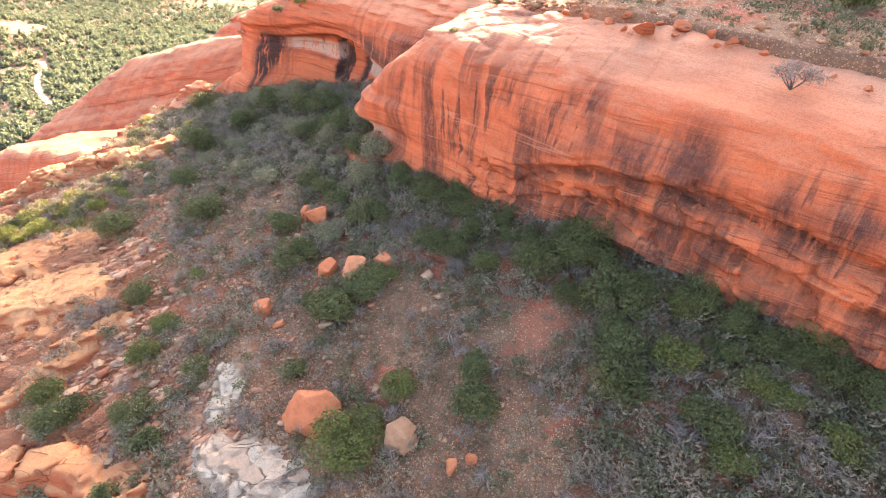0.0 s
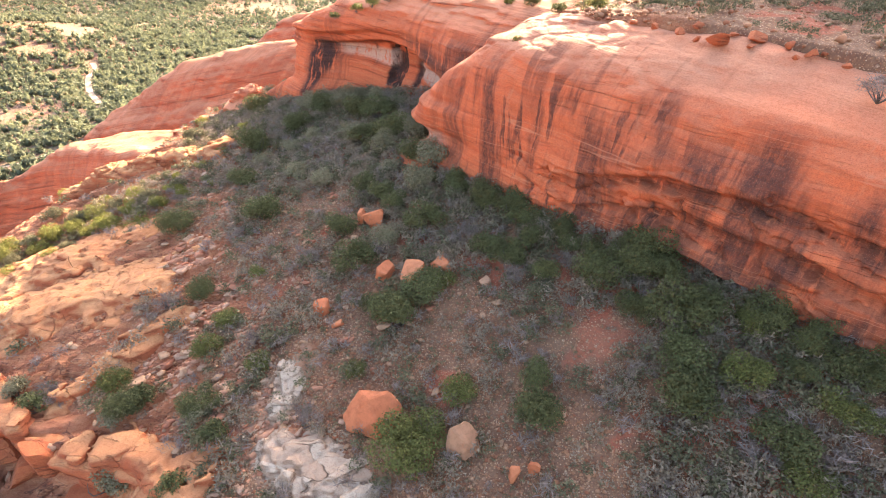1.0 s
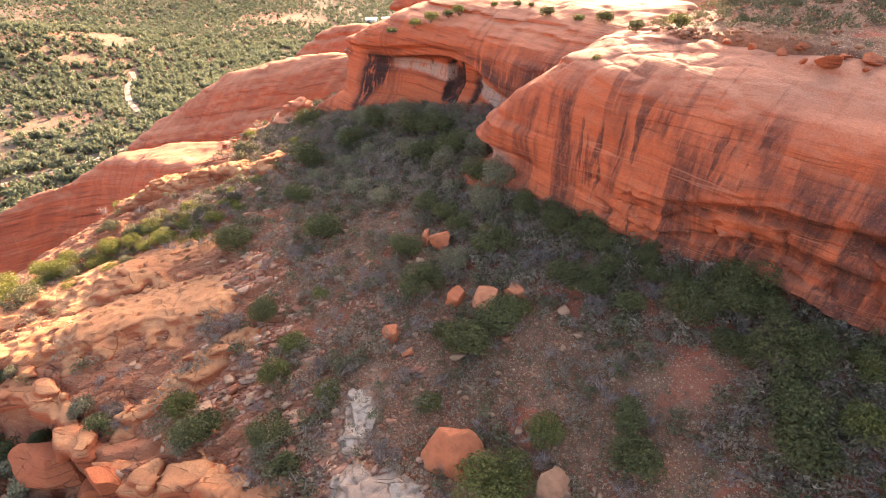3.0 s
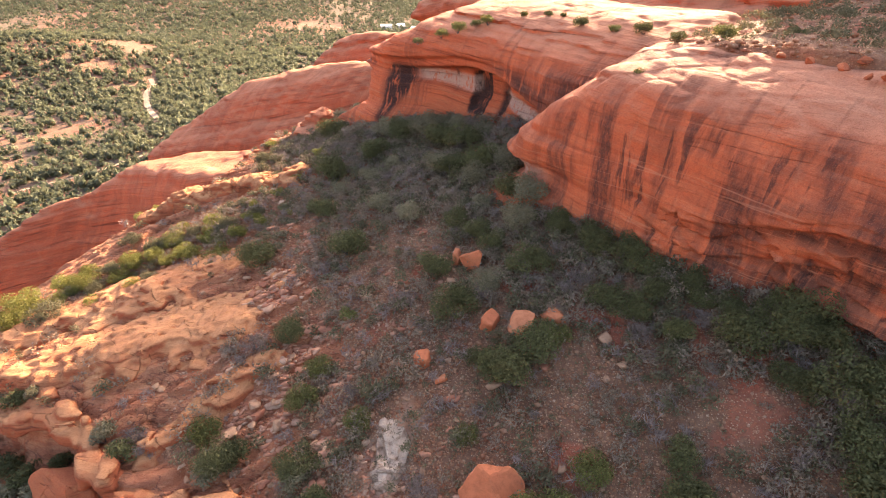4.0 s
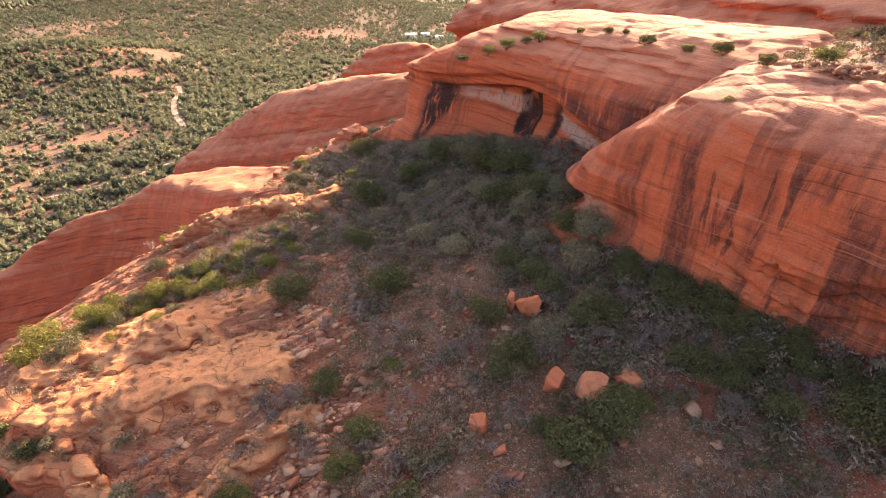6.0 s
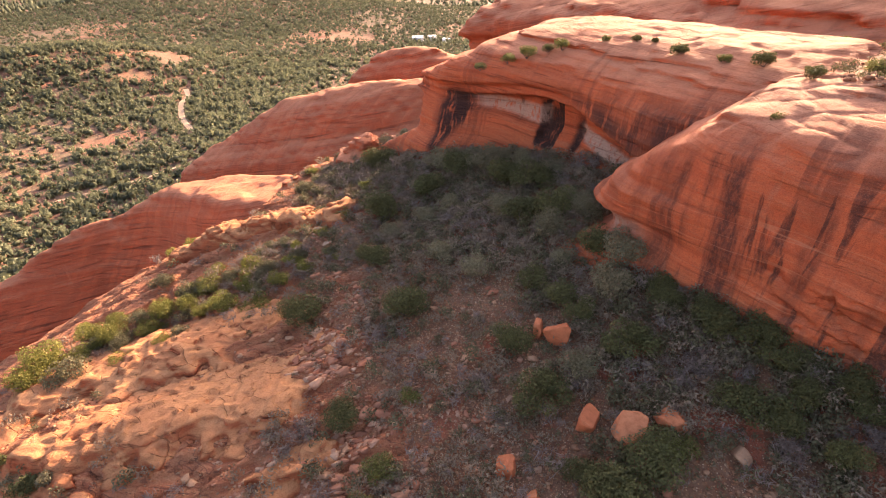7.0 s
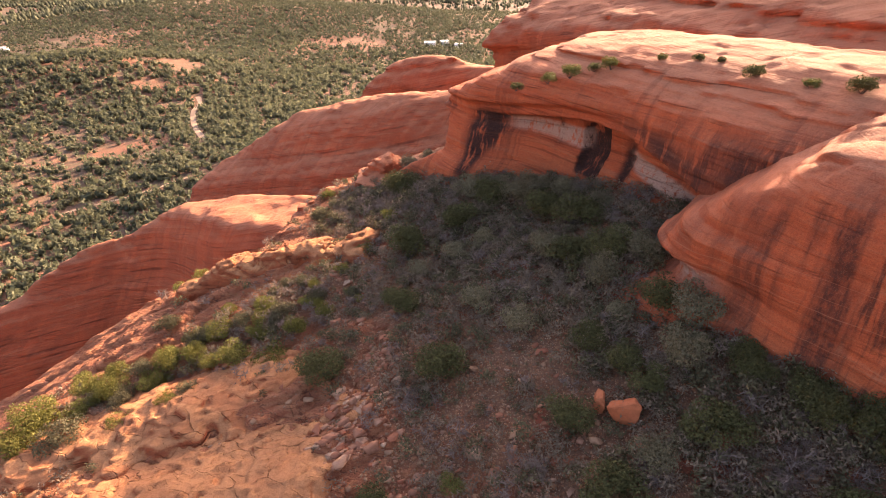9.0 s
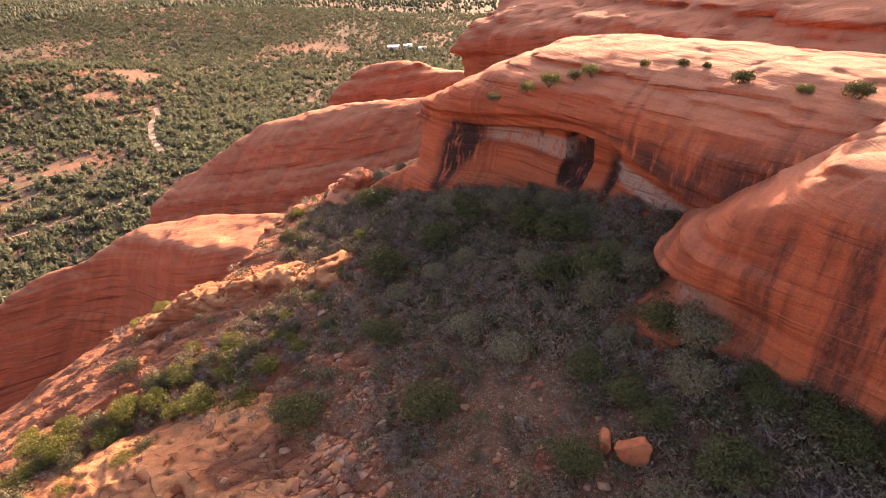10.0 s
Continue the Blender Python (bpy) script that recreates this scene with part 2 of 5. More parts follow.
def soil_material():
    m, nt, b = material("stony_red_ground", 0.95)
    big = noise_tex(nt, coords(nt), 0.12, 5, 0.6)
    mid = noise_tex(nt, coords(nt), 0.8, 6, 0.7)
    fine = noise_tex(nt, coords(nt), 9.0, 5, 0.75)
    soil = ramp(nt, mid, (0.3, (0.26, 0.095, 0.044)), (0.5, (0.31, 0.148, 0.074)), (0.7, (0.37, 0.212, 0.115)))
    soil = mix(nt, attr(nt, "red"), soil, (0.40, 0.080, 0.040))
    soil = mix(nt, level(nt, fine, 0.45, 0.75, 0, 0.5), soil, (0.15, 0.075, 0.05))
    stones = []
    for size, few in ((3.6, 0.62), (8.5, 0.35)):
        vo = nt.nodes.new("ShaderNodeTexVoronoi")
        vo.inputs["Scale"].default_value = size
        link(nt, coords(nt), vo.inputs["Vector"])
        hsv = nt.nodes.new("ShaderNodeSeparateColor")
        link(nt, vo.outputs["Color"], hsv.inputs[0])
        lay = mult(nt, level(nt, hsv.outputs[0], few, few + 0.2), level(nt, vo.outputs["Distance"], 0.42, 0.30))
        tone = ramp(nt, hsv.outputs[1], (0.0, (0.27, 0.095, 0.048)), (0.5, (0.43, 0.225, 0.125)), (1.0, (0.56, 0.39, 0.26)))
        soil = mix(nt, mult(nt, level(nt, vo.outputs["Distance"], 0.30, 0.50), level(nt, attr(nt, "red"), 0.3, 0.9, 0.5, 0.2)), soil, (0.13, 0.065, 0.042))
        soil = mix(nt, mult(nt, lay, level(nt, attr(nt, "red"), 0.3, 0.9, 0.8, 0.55)), soil, tone)
        stones.append(lay)
    rock = ramp(nt, noise_tex(nt, coords(nt, (0.5, 0.5, 2.5), (6, 8, 0)), 1.1, 7, 0.7, 0.5),
                (0.28, (0.35, 0.102, 0.048)), (0.5, (0.46, 0.178, 0.086)), (0.75, (0.55, 0.285, 0.145)))
    rock = mix(nt, level(nt, fine, 0.45, 0.8, 0, 0.5), rock, (0.22, 0.11, 0.07))
    beds = noise_tex(nt, coords(nt, (0.22, 1.9, 1.2), (0, 0, -36)), 1.0, 8, 0.74, 0.8)
    rock = mix(nt, level(nt, beds, 0.38, 0.62, 0.65, 0.0), rock, (0.26, 0.085, 0.045))
    split = mult(nt, thin_line(nt, noise_tex(nt, coords(nt, (0.3, 1.0, 1.0), (0, 0, -36)), 0.45, 4, 0.55, 0.7), 0.012), attr(nt, "rock"))
    rock = mix(nt, mult(nt, split, 0.8), rock, (0.09, 0.04, 0.028))
    (p1, c1), (p2, c2) = plates(nt, 3.2, 1.3, -36), plates(nt, 0.9, 0.4, -36)
    gap = level(nt, noise_tex(nt, coords(nt), 0.45, 3), 0.47, 0.62)
    c1, c2 = mult(nt, c1, gap), mult(nt, c2, gap)
    rock = mix(nt, level(nt, p1, 0.0, 1.0, 0.0, 0.3), rock, (0.36, 0.115, 0.055))
    rock = mix(nt, mult(nt, mult(nt, c1, c2, "MAXIMUM"), 0.25), rock, (0.11, 0.045, 0.03))
    speck = noise_tex(nt, coords(nt), 13.0, 3, 0.7)
    rock = mix(nt, level(nt, speck, 0.48, 0.66, 0.0, 0.5), rock, (0.16, 0.055, 0.03))
    rock = mix(nt, level(nt, speck, 0.45, 0.30, 0.0, 0.3), rock, (0.56, 0.32, 0.18))
    near = mix(nt, attr(nt, "rock"), soil, rock)
    pale = ramp(nt, noise_tex(nt, coords(nt, (1, 1, 2), (10, 20, 0)), 1.6, 7, 0.72, 0.4), (0.3, (0.28, 0.17, 0.11)), (0.48, (0.40, 0.29, 0.21)), (0.7, (0.48, 0.39, 0.31)))
    near = mix(nt, attr(nt, "lime"), near, pale)
    val = ramp(nt, noise_tex(nt, coords(nt), 0.012, 6, 0.65), (0.35, (0.15, 0.105, 0.07)), (0.5, (0.24, 0.125, 0.08)), (0.66, (0.33, 0.14, 0.088)))
    val = mix(nt, attr(nt, "red"), val, (0.29, 0.118, 0.07))
    val = mix(nt, mult(nt, level(nt, noise_tex(nt, coords(nt), 0.22, 4, 0.6), 0.36, 0.58, 0, 0.65), level(nt, attr(nt, "red"), 0.2, 0.9, 1.0, 0.3)), val, (0.11, 0.10, 0.062))
    col = mix(nt, attr(nt, "valley"), near, val)
    link(nt, col, b.inputs["Base Color"])
    h1 = bump(nt, b, noise_tex(nt, coords(nt), 2.2, 8, 0.7), 0.15, 0.9)
    h2 = bump(nt, b, mult(nt, beds, attr(nt, "rock")), 0.25, 0.8, h1)
    h2 = bump(nt, b, mult(nt, mult(nt, p1, c1, "SUBTRACT"), attr(nt, "rock")), 0.20, 0.8, h2)
    h2 = bump(nt, b, mult(nt, mult(nt, p2, c2, "SUBTRACT"), attr(nt, "rock")), 0.08, 0.8, h2)
    bump(nt, b, mult(nt, mult(nt, stones[0], stones[1], "ADD"), mult(nt, 1.0, attr(nt, "rock"), "SUBTRACT")), 0.08, 0.9, h2)
    return m


MAT_SOIL = soil_material()


def leaf_material(name, dark, light, per="island", see=0.3):
    m, nt, b = material(name, 0.75)
    if per == "island":
        g = nt.nodes.new("ShaderNodeNewGeometry")
        r = g.outputs["Random Per Island"]
    else:
        r = nt.nodes.new("ShaderNodeObjectInfo").outputs["Random"]
    col = ramp(nt, r, (0.0, dark), (1.0, light))
    o = nt.nodes.new("ShaderNodeObjectInfo").outputs["Random"]
    col = mix(nt, mult(nt, o, 0.45), col, tuple(0.55 * v for v in dark))
    link(nt, col, b.inputs["Base Color"])
    tr = nt.nodes.new("ShaderNodeBsdfTranslucent")
    link(nt, col, tr.inputs["Color"])
    mx = nt.nodes.new("ShaderNodeMixShader")
    mx.inputs[0].default_value = see
    link(nt, b.outputs[0], mx.inputs[1])
    link(nt, tr.outputs[0], mx.inputs[2])
    link(nt, mx.outputs[0], nt.nodes["Material Output"].inputs["Surface"])
    return m


MAT_GREEN = leaf_material("evergreen_leaves", (0.072, 0.074, 0.028), (0.170, 0.160, 0.060))
MAT_OLIVE = leaf_material("olive_leaves", (0.088, 0.088, 0.024), (0.23, 0.215, 0.066))
# brighter copy of the olive leaves, with the backlit look put into the colour
MAT_RIM = leaf_material("sunlit_leaves", (0.13, 0.125, 0.028), (0.33, 0.30, 0.085), see=0.45)
MAT_SCRUB = leaf_material("scrub_leaves", (0.165, 0.142, 0.080), (0.33, 0.275, 0.160))
MAT_GREYLEAF = leaf_material("grey_brush", (0.190, 0.138, 0.094), (0.36, 0.265, 0.184))
MAT_SAGE = leaf_material("sage_leaves", (0.106, 0.092, 0.048), (0.22, 0.19, 0.104))
MAT_DEAD = leaf_material("bare_twigs", (0.175, 0.127, 0.106), (0.31, 0.23, 0.194))
MAT_FOREST = leaf_material("juniper_foliage", (0.088, 0.100, 0.060), (0.175, 0.175, 0.100), see=0.42)
MAT_BARK = leaf_material("grey_bark", (0.10, 0.08, 0.065), (0.16, 0.13, 0.11))


def stone_material(name, tones):
    m, nt, b = material(name, 0.9)
    g = nt.nodes.new("ShaderNodeNewGeometry")
    col = ramp(nt, g.outputs["Random Per Island"], (0.0, tones[0]), (0.5, tones[1]), (1.0, tones[2]))
    n = noise_tex(nt, coords(nt), 2.2, 6, 0.7)
    col = mix(nt, level(nt, n, 0.4, 0.7, 0, 0.6), col, tuple(0.55 * v for v in tones[1]))
    link(nt, col, b.inputs["Base Color"])
    bump(nt, b, noise_tex(nt, coords(nt), 3.5, 7, 0.7), 0.08, 0.8)
    return m


MAT_BOULDER = stone_material("orange_boulder", ((0.46, 0.13, 0.055), (0.50, 0.15, 0.065), (0.52, 0.19, 0.09)))
MAT_RUBBLE = stone_material("rubble", ((0.28, 0.092, 0.046), (0.35, 0.158, 0.084), (0.40, 0.235, 0.14)))
MAT_PLATES = stone_material("broken_plates", ((0.32, 0.11, 0.06), (0.40, 0.178, 0.105), (0.46, 0.29, 0.19)))
MAT_GREYROCK = stone_material("lichened_boulder", ((0.34, 0.175, 0.10), (0.36, 0.18, 0.10), (0.40, 0.16, 0.08)))
MAT_ROAD = stone_material("pale_dirt_road", ((0.46, 0.31, 0.21), (0.48, 0.33, 0.22), (0.50, 0.35, 0.24)))
MAT_WALL = stone_material("white_render", ((0.80, 0.78, 0.74), (0.80, 0.78, 0.74), (0.80, 0.78, 0.74)))
MAT_ROOF = stone_material("grey_roof", ((0.40, 0.38, 0.37), (0.42, 0.40, 0.38), (0.45, 0.43, 0.41)))

# ---- numbers and shapes ----
rng = np.random.default_rng(7)
LATTICE = np.random.default_rng(3).random((64, 64, 64)).astype(np.float32) * 2 - 1


def value_noise(x, y, z):
    x, y, z = np.broadcast_arrays(x, y, z)
    i, j, k = np.floor(x).astype(int), np.floor(y).astype(int), np.floor(z).astype(int)
    u, v, w = x - i, y - j, z - k
    u, v, w = (t * t * (3 - 2 * t) for t in (u, v, w))
    i0, j0, k0, i1, j1, k1 = i & 63, j & 63, k & 63, (i + 1) & 63, (j + 1) & 63, (k + 1) & 63
    a = LATTICE[i0, j0, k0] * (1 - u) + LATTICE[i1, j0, k0] * u
    b = LATTICE[i0, j1, k0] * (1 - u) + LATTICE[i1, j1, k0] * u
    c = LATTICE[i0, j0, k1] * (1 - u) + LATTICE[i1, j0, k1] * u
    d = LATTICE[i0, j1, k1] * (1 - u) + LATTICE[i1, j1, k1] * u
    return (a * (1 - v) + b * v) * (1 - w) + (c * (1 - v) + d * v) * w


def fbm(x, y, z, scale, octaves=4, gain=0.5):
    total, amp, f = 0.0, 1.0, scale
    for o in range(octaves):
        total = total + amp * value_noise(x * f + 17.3 * o, y * f + 5.1 * o, z * f + 9.7 * o)
        amp, f = amp * gain, f * 2.03
    return total


def sstep(a, b, x):
    t = np.clip((x - a) / (b - a), 0, 1)
    return t * t * (3 - 2 * t)


def smax(a, b, k):
    return 0.5 * (a + b + np.sqrt((a - b) ** 2 + k * k))


def smin(a, b, k):
    return -smax(-a, -b, k)


def terrace(z, step, riser=0.72):
    """Level treads with steep risers."""
    k = np.floor(z / step)
    return step * (k + sstep(riser, 1.0, z / step - k) + 0.5 * riser - 0.05)


def along(x, y):
    """Place along and across the strike of the cliffs."""
    return 0.731 * x - 0.683 * y, 0.683 * x + 0.731 * y


def blob(x, y, cx, cy, rx, ry=None, turn=0.0):
    c, s = math.cos(radians(turn)), math.sin(radians(turn))
    u, v = (x - cx) * c + (y - cy) * s, -(x - cx) * s + (y - cy) * c
    return np.exp(-(u / rx) ** 2 - (v / (ry or rx)) ** 2)


def part(name, verts, faces, mat, parent=None, label="", smooth=False, attrs=None):
    """One mesh object from arrays."""
    me = bpy.data.meshes.new(name)
    verts, faces = np.asarray(verts, np.float32), np.asarray(faces, np.int32)
    k = faces.shape[1]
    me.vertices.add(len(verts))
    me.vertices.foreach_set("co", verts.ravel())
    me.loops.add(faces.size)
    me.loops.foreach_set("vertex_index", faces.ravel())
    me.polygons.add(len(faces))
    me.polygons.foreach_set("loop_start", np.arange(0, faces.size, k, dtype=np.int32))
    me.polygons.foreach_set("loop_total", np.full(len(faces), k, np.int32))
    if smooth:
        me.polygons.foreach_set("use_smooth", np.ones(len(faces), bool))
    for key, val in (attrs or {}).items():
        a = me.attributes.new(key, "FLOAT", "POINT")
        a.data.foreach_set("value", np.asarray(val, np.float32))
    me.update(calc_edges=True)
    me.validate()
    me.materials.append(mat)
    ob = new(name, me)
    if parent is not None:
        ob.parent = parent
    if label:
        ob["label"] = label
    return ob


# ---- ground: one sheet from the bench to the horizon ----
def rear_top(m, n):
    return smin(91.4 + 0.55 * (n - 37), 94.2 + 0.10 * (n - 42), 0.8) - 0.9 * np.clip(n - 48.5, 0, 12)


def front_top(m, n):
    return 93.55 + 0.05 * (np.minimum(n, 60) - 37) - 0.21 * np.clip(36.5 - n, 0, 8) - 0.10 * np.clip(m + 16, 0, 22)


def plateau(m, n):
    return rear_top(m, n) + (front_top(m, n) - rear_top(m, n)) * sstep(-38, -25, m)


def soil_edge(m):
    return 32.6 + 4.6 * sstep(-8, -24, m)


def valley(x, y):
    far = sstep(250, 700, np.hypot(x, y))
    z = 25 + 2.5 * value_noise(x / 90, y / 90, 1.5) + far * 14 * value_noise(x / 260, y / 260, 4.5)
    z = z + 26 * blob(x, y, -335, 320, 60, 100, -30) + 30 * blob(x, y, -560, 800, 260, 190, 20) - 6 * blob(x, y, -190, 150, 40, 120, 45)
    return z


def ledge_line(x, y):
    return 1.5 - 0.30 * (x + 38) - 0.954 * (y - 24.6) - 1.5 * sstep(-38, -34, x) + 0.9 * value_noise(x * 0.35, y * 0.35, 2.2) + 0.5 * value_noise(x * 0.9, y * 0.9, 7.2)


def bench(x, y, edge=1.0):
    cx, cy = np.clip((x + 15) / 30, -1.25, 1.5), np.clip((y - 40) / 30, -1.1, 1.35)
    z = 76.8 + 6.36 * cy - 0.56 * cy * cy + 6.06 * cx + 3.79 * cx * cy + 1.3 * cx * cx
    z = z + 1.0 * blob(x, y, -46, 57, 7) - 0.9 * blob(x, y, -24, 57, 8) + 0.9 * blob(x, y, -38, 31, 5, 3) + 0.9 * blob(x, y, -40, 38.5, 5, 3) + 0.6 * blob(x, y, -28.5, 33.5, 3.5, 4)
    z = smin(z, 74.6 - 0.58 * (-46.5 - x), 2.0)
    # broken ledge that falls away in front of the slabs
    s = ledge_line(x, y)
    drop = s
    edge = edge * sstep(-19, -26, x)
    z = z - 1.1 * sstep(-0.2, 0.4, s) * sstep(-41, -45, x) - edge * (3.4 * sstep(0.6, 1.7, drop) + 0.15 * np.clip(drop - 2, 0, 40))
    # gully behind the spur
    z = z - 13 * sstep(60, 67, y + 0.25 * (x + 50)) * sstep(-46, -54, x)
    return z


def rockiness(x, y):
    r = np.maximum.reduce([1.3 * blob(x, y, -38, 34, 13, 12, 20), 1.0 * blob(x, y, -33, 30, 7, 8, 30), 0.9 * blob(x, y, -30, 37, 4, 4), 0.8 * blob(x, y, -26, 26, 5, 8, 30), 1.2 * blob(x, y, -28, 79, 7, 6), 1.2 * blob(x, y, -43, 58, 6, 4, 30), 0.9 * blob(x, y, -33, 41, 7, 3, 35),
                           0.9 * blob(x, y, -33, 22, 8, 4, -10), 0.8 * blob(x, y, -24, 21, 6, 3, -20)])
    r = np.maximum(r, sstep(-39, -43, x) - 0.9 * blob(x, y, -42, 46, 5, 4, 20) - 0.8 * blob(x, y, -50, 41, 5, 3))
    r = np.maximum(r, 0.9 * blob(x, y, -14.6, 23.8, 1.4, 3.0, -20) + 0.9 * blob(x, y, -11.8, 18.6, 3.6, 1.6, -30))
    r = r + 0.35 * fbm(x, y, 0.5, 0.25, 3)
    return sstep(0.36, 0.55, r)


def ground(x, y):
    m, n = along(x, y)
    z = bench(x, y)
    z = z - 34 * sstep(82, 104, y) * sstep(-22, -36, x)
    q = n - soil_edge(m) + 0.7 * value_noise(m * 0.3, n * 0.3, 5.7) + 0.3 * value_noise(m * 0.9, n * 0.9, 1.7)
    top = plateau(m, n) - 0.95 + (0.75 * sstep(-0.6, 0.1, q) + 0.35 * sstep(0.6, 0.9, q) + 0.35 * sstep(1.5, 5.0, q)) * sstep(-34, -24, m)
    ns = 42 - 5.5 * sstep(-42, -24, m)
    up = sstep(ns - 0.8, ns + 0.8, n) * sstep(-60, -56, m)
    up = up * (1 - sstep(47, 49, n) * sstep(-37, -43, m))
    z = z + (top - z) * up
    # unseen butte off to the right, added to shade the cliff top there
    z = z + 42 * sstep(38, 15, np.hypot(x - 63.5, (y - 108) * 0.75)) * sstep(36, 40, n)
    out = sstep(-84, -150, m)
    z = z + (valley(x, y) - z) * out
    back = sstep(-20, -90, y)
    return z + (60 - z) * back


def ground_fine(x, y):
    m, n = along(x, y)
    z = ground(x, y)
    near = sstep(-150, -84, m)
    r = rockiness(x, y)
    lumps = 0.35 * fbm(x, y, 3.3, 0.22, 4) + 0.10 * fbm(x, y, 8.1, 1.3, 3)
    bed = (-0.6 * x + 0.8 * y) / 2.6 + 0.9 * value_noise(x * 0.13, y * 0.13, 9.9) + 0.25 * value_noise(x * 0.5, y * 0.5, 3.9)
    saw = bed - np.floor(bed)
    ledge = (sstep(0.78, 1.0, saw) - saw) * 0.5 * sstep(-0.5, 0.4, value_noise(x * 0.11, y * 0.11, 12.2))
    rocky = 0.40 * fbm(x, y, 6.6, 0.2, 3) + 1.2 * ledge + slabs(x, y, 8.0, 2.6, 36, 0.50, 1) + slabs(x, y, 3.0, 0.9, 36, 0.17, 2)
    dip = 0.10 * (x + 40) - 0.03 * (y - 40)
    rocky = rocky + 0.6 * (terrace(z + rocky - dip, 0.55) + dip - z - rocky) * sstep(-22, -32, x)
    return z + near * (lumps * (1 - r) + rocky * r)


def slabs(x, y, lx, ly, turn, high, seed):
    """Broken slabs: a height for each cell of a jittered grid, with open joints between."""
    c, s = math.cos(radians(turn)), math.sin(radians(turn))
    wx, wy = x + 0.5 * value_noise(x * 0.4, y * 0.4, seed), y + 0.5 * value_noise(x * 0.4, y * 0.4, seed + 5.5)
    u, v = (wx * c + wy * s) / lx, (-wx * s + wy * c) / ly
    i, j = np.floor(u).astype(int), np.floor(v).astype(int)
    best, second, height = np.full(x.shape, 9.0), np.full(x.shape, 9.0), np.zeros(x.shape)
    for di in (-1, 0, 1):
        for dj in (-1, 0, 1):
            a, b = (i + di) & 63, (j + dj) & 63
            pu, pv = i + di + 0.5 + 0.45 * LATTICE[a, b, seed], j + dj + 0.5 + 0.45 * LATTICE[a, b, seed + 1]
            d = np.hypot(u - pu, v - pv)
            near = d < best
            second = np.where(near, best, np.minimum(second, d))
            tilt = LATTICE[a, b, seed + 3] * (u - pu) + LATTICE[a, b, seed + 4] * (v - pv)
            height = np.where(near, LATTICE[a, b, seed + 2] + 0.6 * tilt, height)
            best = np.where(near, d, best)
    return high * (0.6 * height - 0.7 * sstep(0.16, 0.0, second - best))


def graded(lo, hi, step, reach_lo, reach_hi, grow=1.13):
    mid = np.arange(lo, hi + step, step)
    def tail(reach):
        out, p, d = [], 0.0, step
        while p < reach:
            d *= grow
            p += d
            out.append(p)
        return np.array(out)
    return np.concatenate([lo - tail(reach_lo)[::-1], mid, mid[-1] + tail(reach_hi)])


def red_clearings(x, y):
    w = (blob(x, y, -221, 223, 25, 12, 40) + blob(x, y, -288, 358, 31, 18, 35) + blob(x, y, -269, 321, 27, 12, 40) + 0.8 * blob(x, y, -307, 317, 14, 7, 30)
         + 0.7 * blob(x, y, -243, 300, 16, 10, 40) + 0.7 * blob(x, y, -245, 505, 38, 14, 20) + 0.8 * blob(x, y, -364, 453, 34, 22) + 0.7 * blob(x, y, -419, 430, 22, 14)
         + 0.6 * blob(x, y, -215, 560, 67, 30) + 0.6 * blob(x, y, -237, 364, 11, 7))
    return sstep(0.25, 0.75, w + 0.28 * fbm(x, y, 3.1, 0.06, 3))


def build_ground():
    gx, gy = graded(-58, 22, 0.18, 4300, 3000, 1.15), graded(13, 72, 0.18, 1500, 4400, 1.15)
    x, y = np.meshgrid(gx, gy, indexing="ij")
    z = ground_fine(x, y)
    m, n = along(x, y)
    nx, ny = x.shape
    idx = np.arange(nx * ny).reshape(nx, ny)
    f = np.stack([idx[:-1, :-1], idx[1:, :-1], idx[1:, 1:], idx[:-1, 1:]], -1).reshape(-1, 4)
    red = np.clip(1.1 * blob(x, y, 6.3, 25.5, 2.6, 1.8, 20) + 0.9 * blob(x, y, 4.5, 30.5, 0.8, 2.2) + 0.7 * blob(x, y, -17, 33, 2.5)
                  + 0.6 * blob(x, y, 9, 19.5, 3, 1.6) + blob(x, y, -9.5, 51, 2.2, 1.2, -40), 0, 1)
    red = 0.65 * sstep(0.42, 0.62, red + 0.35 * fbm(x, y, 2.2, 0.9, 4) - 0.25 * sstep(0.25, 0.0, red))
    red = np.maximum(red, 0.8 * sstep(0.25, 0.6, fbm(x, y, 4.4, 0.3, 4)))
    vred = np.clip(red_clearings(x, y), 0, 1)
    v = sstep(-100, -135, m)
    red = red * (1 - v) + vred * v
    lime = 0.35 * sstep(0.35, 0.7, np.clip(blob(x, y, -14.6, 23.8, 2.0, 3.6, -20) + blob(x, y, -11.8, 18.6, 4.4, 2.2, -30), 0, 1) + 0.3 * fbm(x, y, 1.1, 0.8, 3))
    shelf = np.exp(-((n - soil_edge(m) - 0.1) / 1.5) ** 2) * sstep(-34, -26, m) * sstep(60, 40, m)
    rock = np.maximum(rockiness(x, y), shelf) * (1 - v)
    ob = part("ground", np.stack([x, y, z], -1).reshape(-1, 3), f, MAT_SOIL, smooth=True,
              attrs={"rock": rock.ravel(), "red": red.ravel(), "lime": lime.ravel(), "valley": v.ravel()})
    return tagged(ob, "stony red desert ground falling from a bench into a wooded valley", "ground", kind="structure")


build_ground()


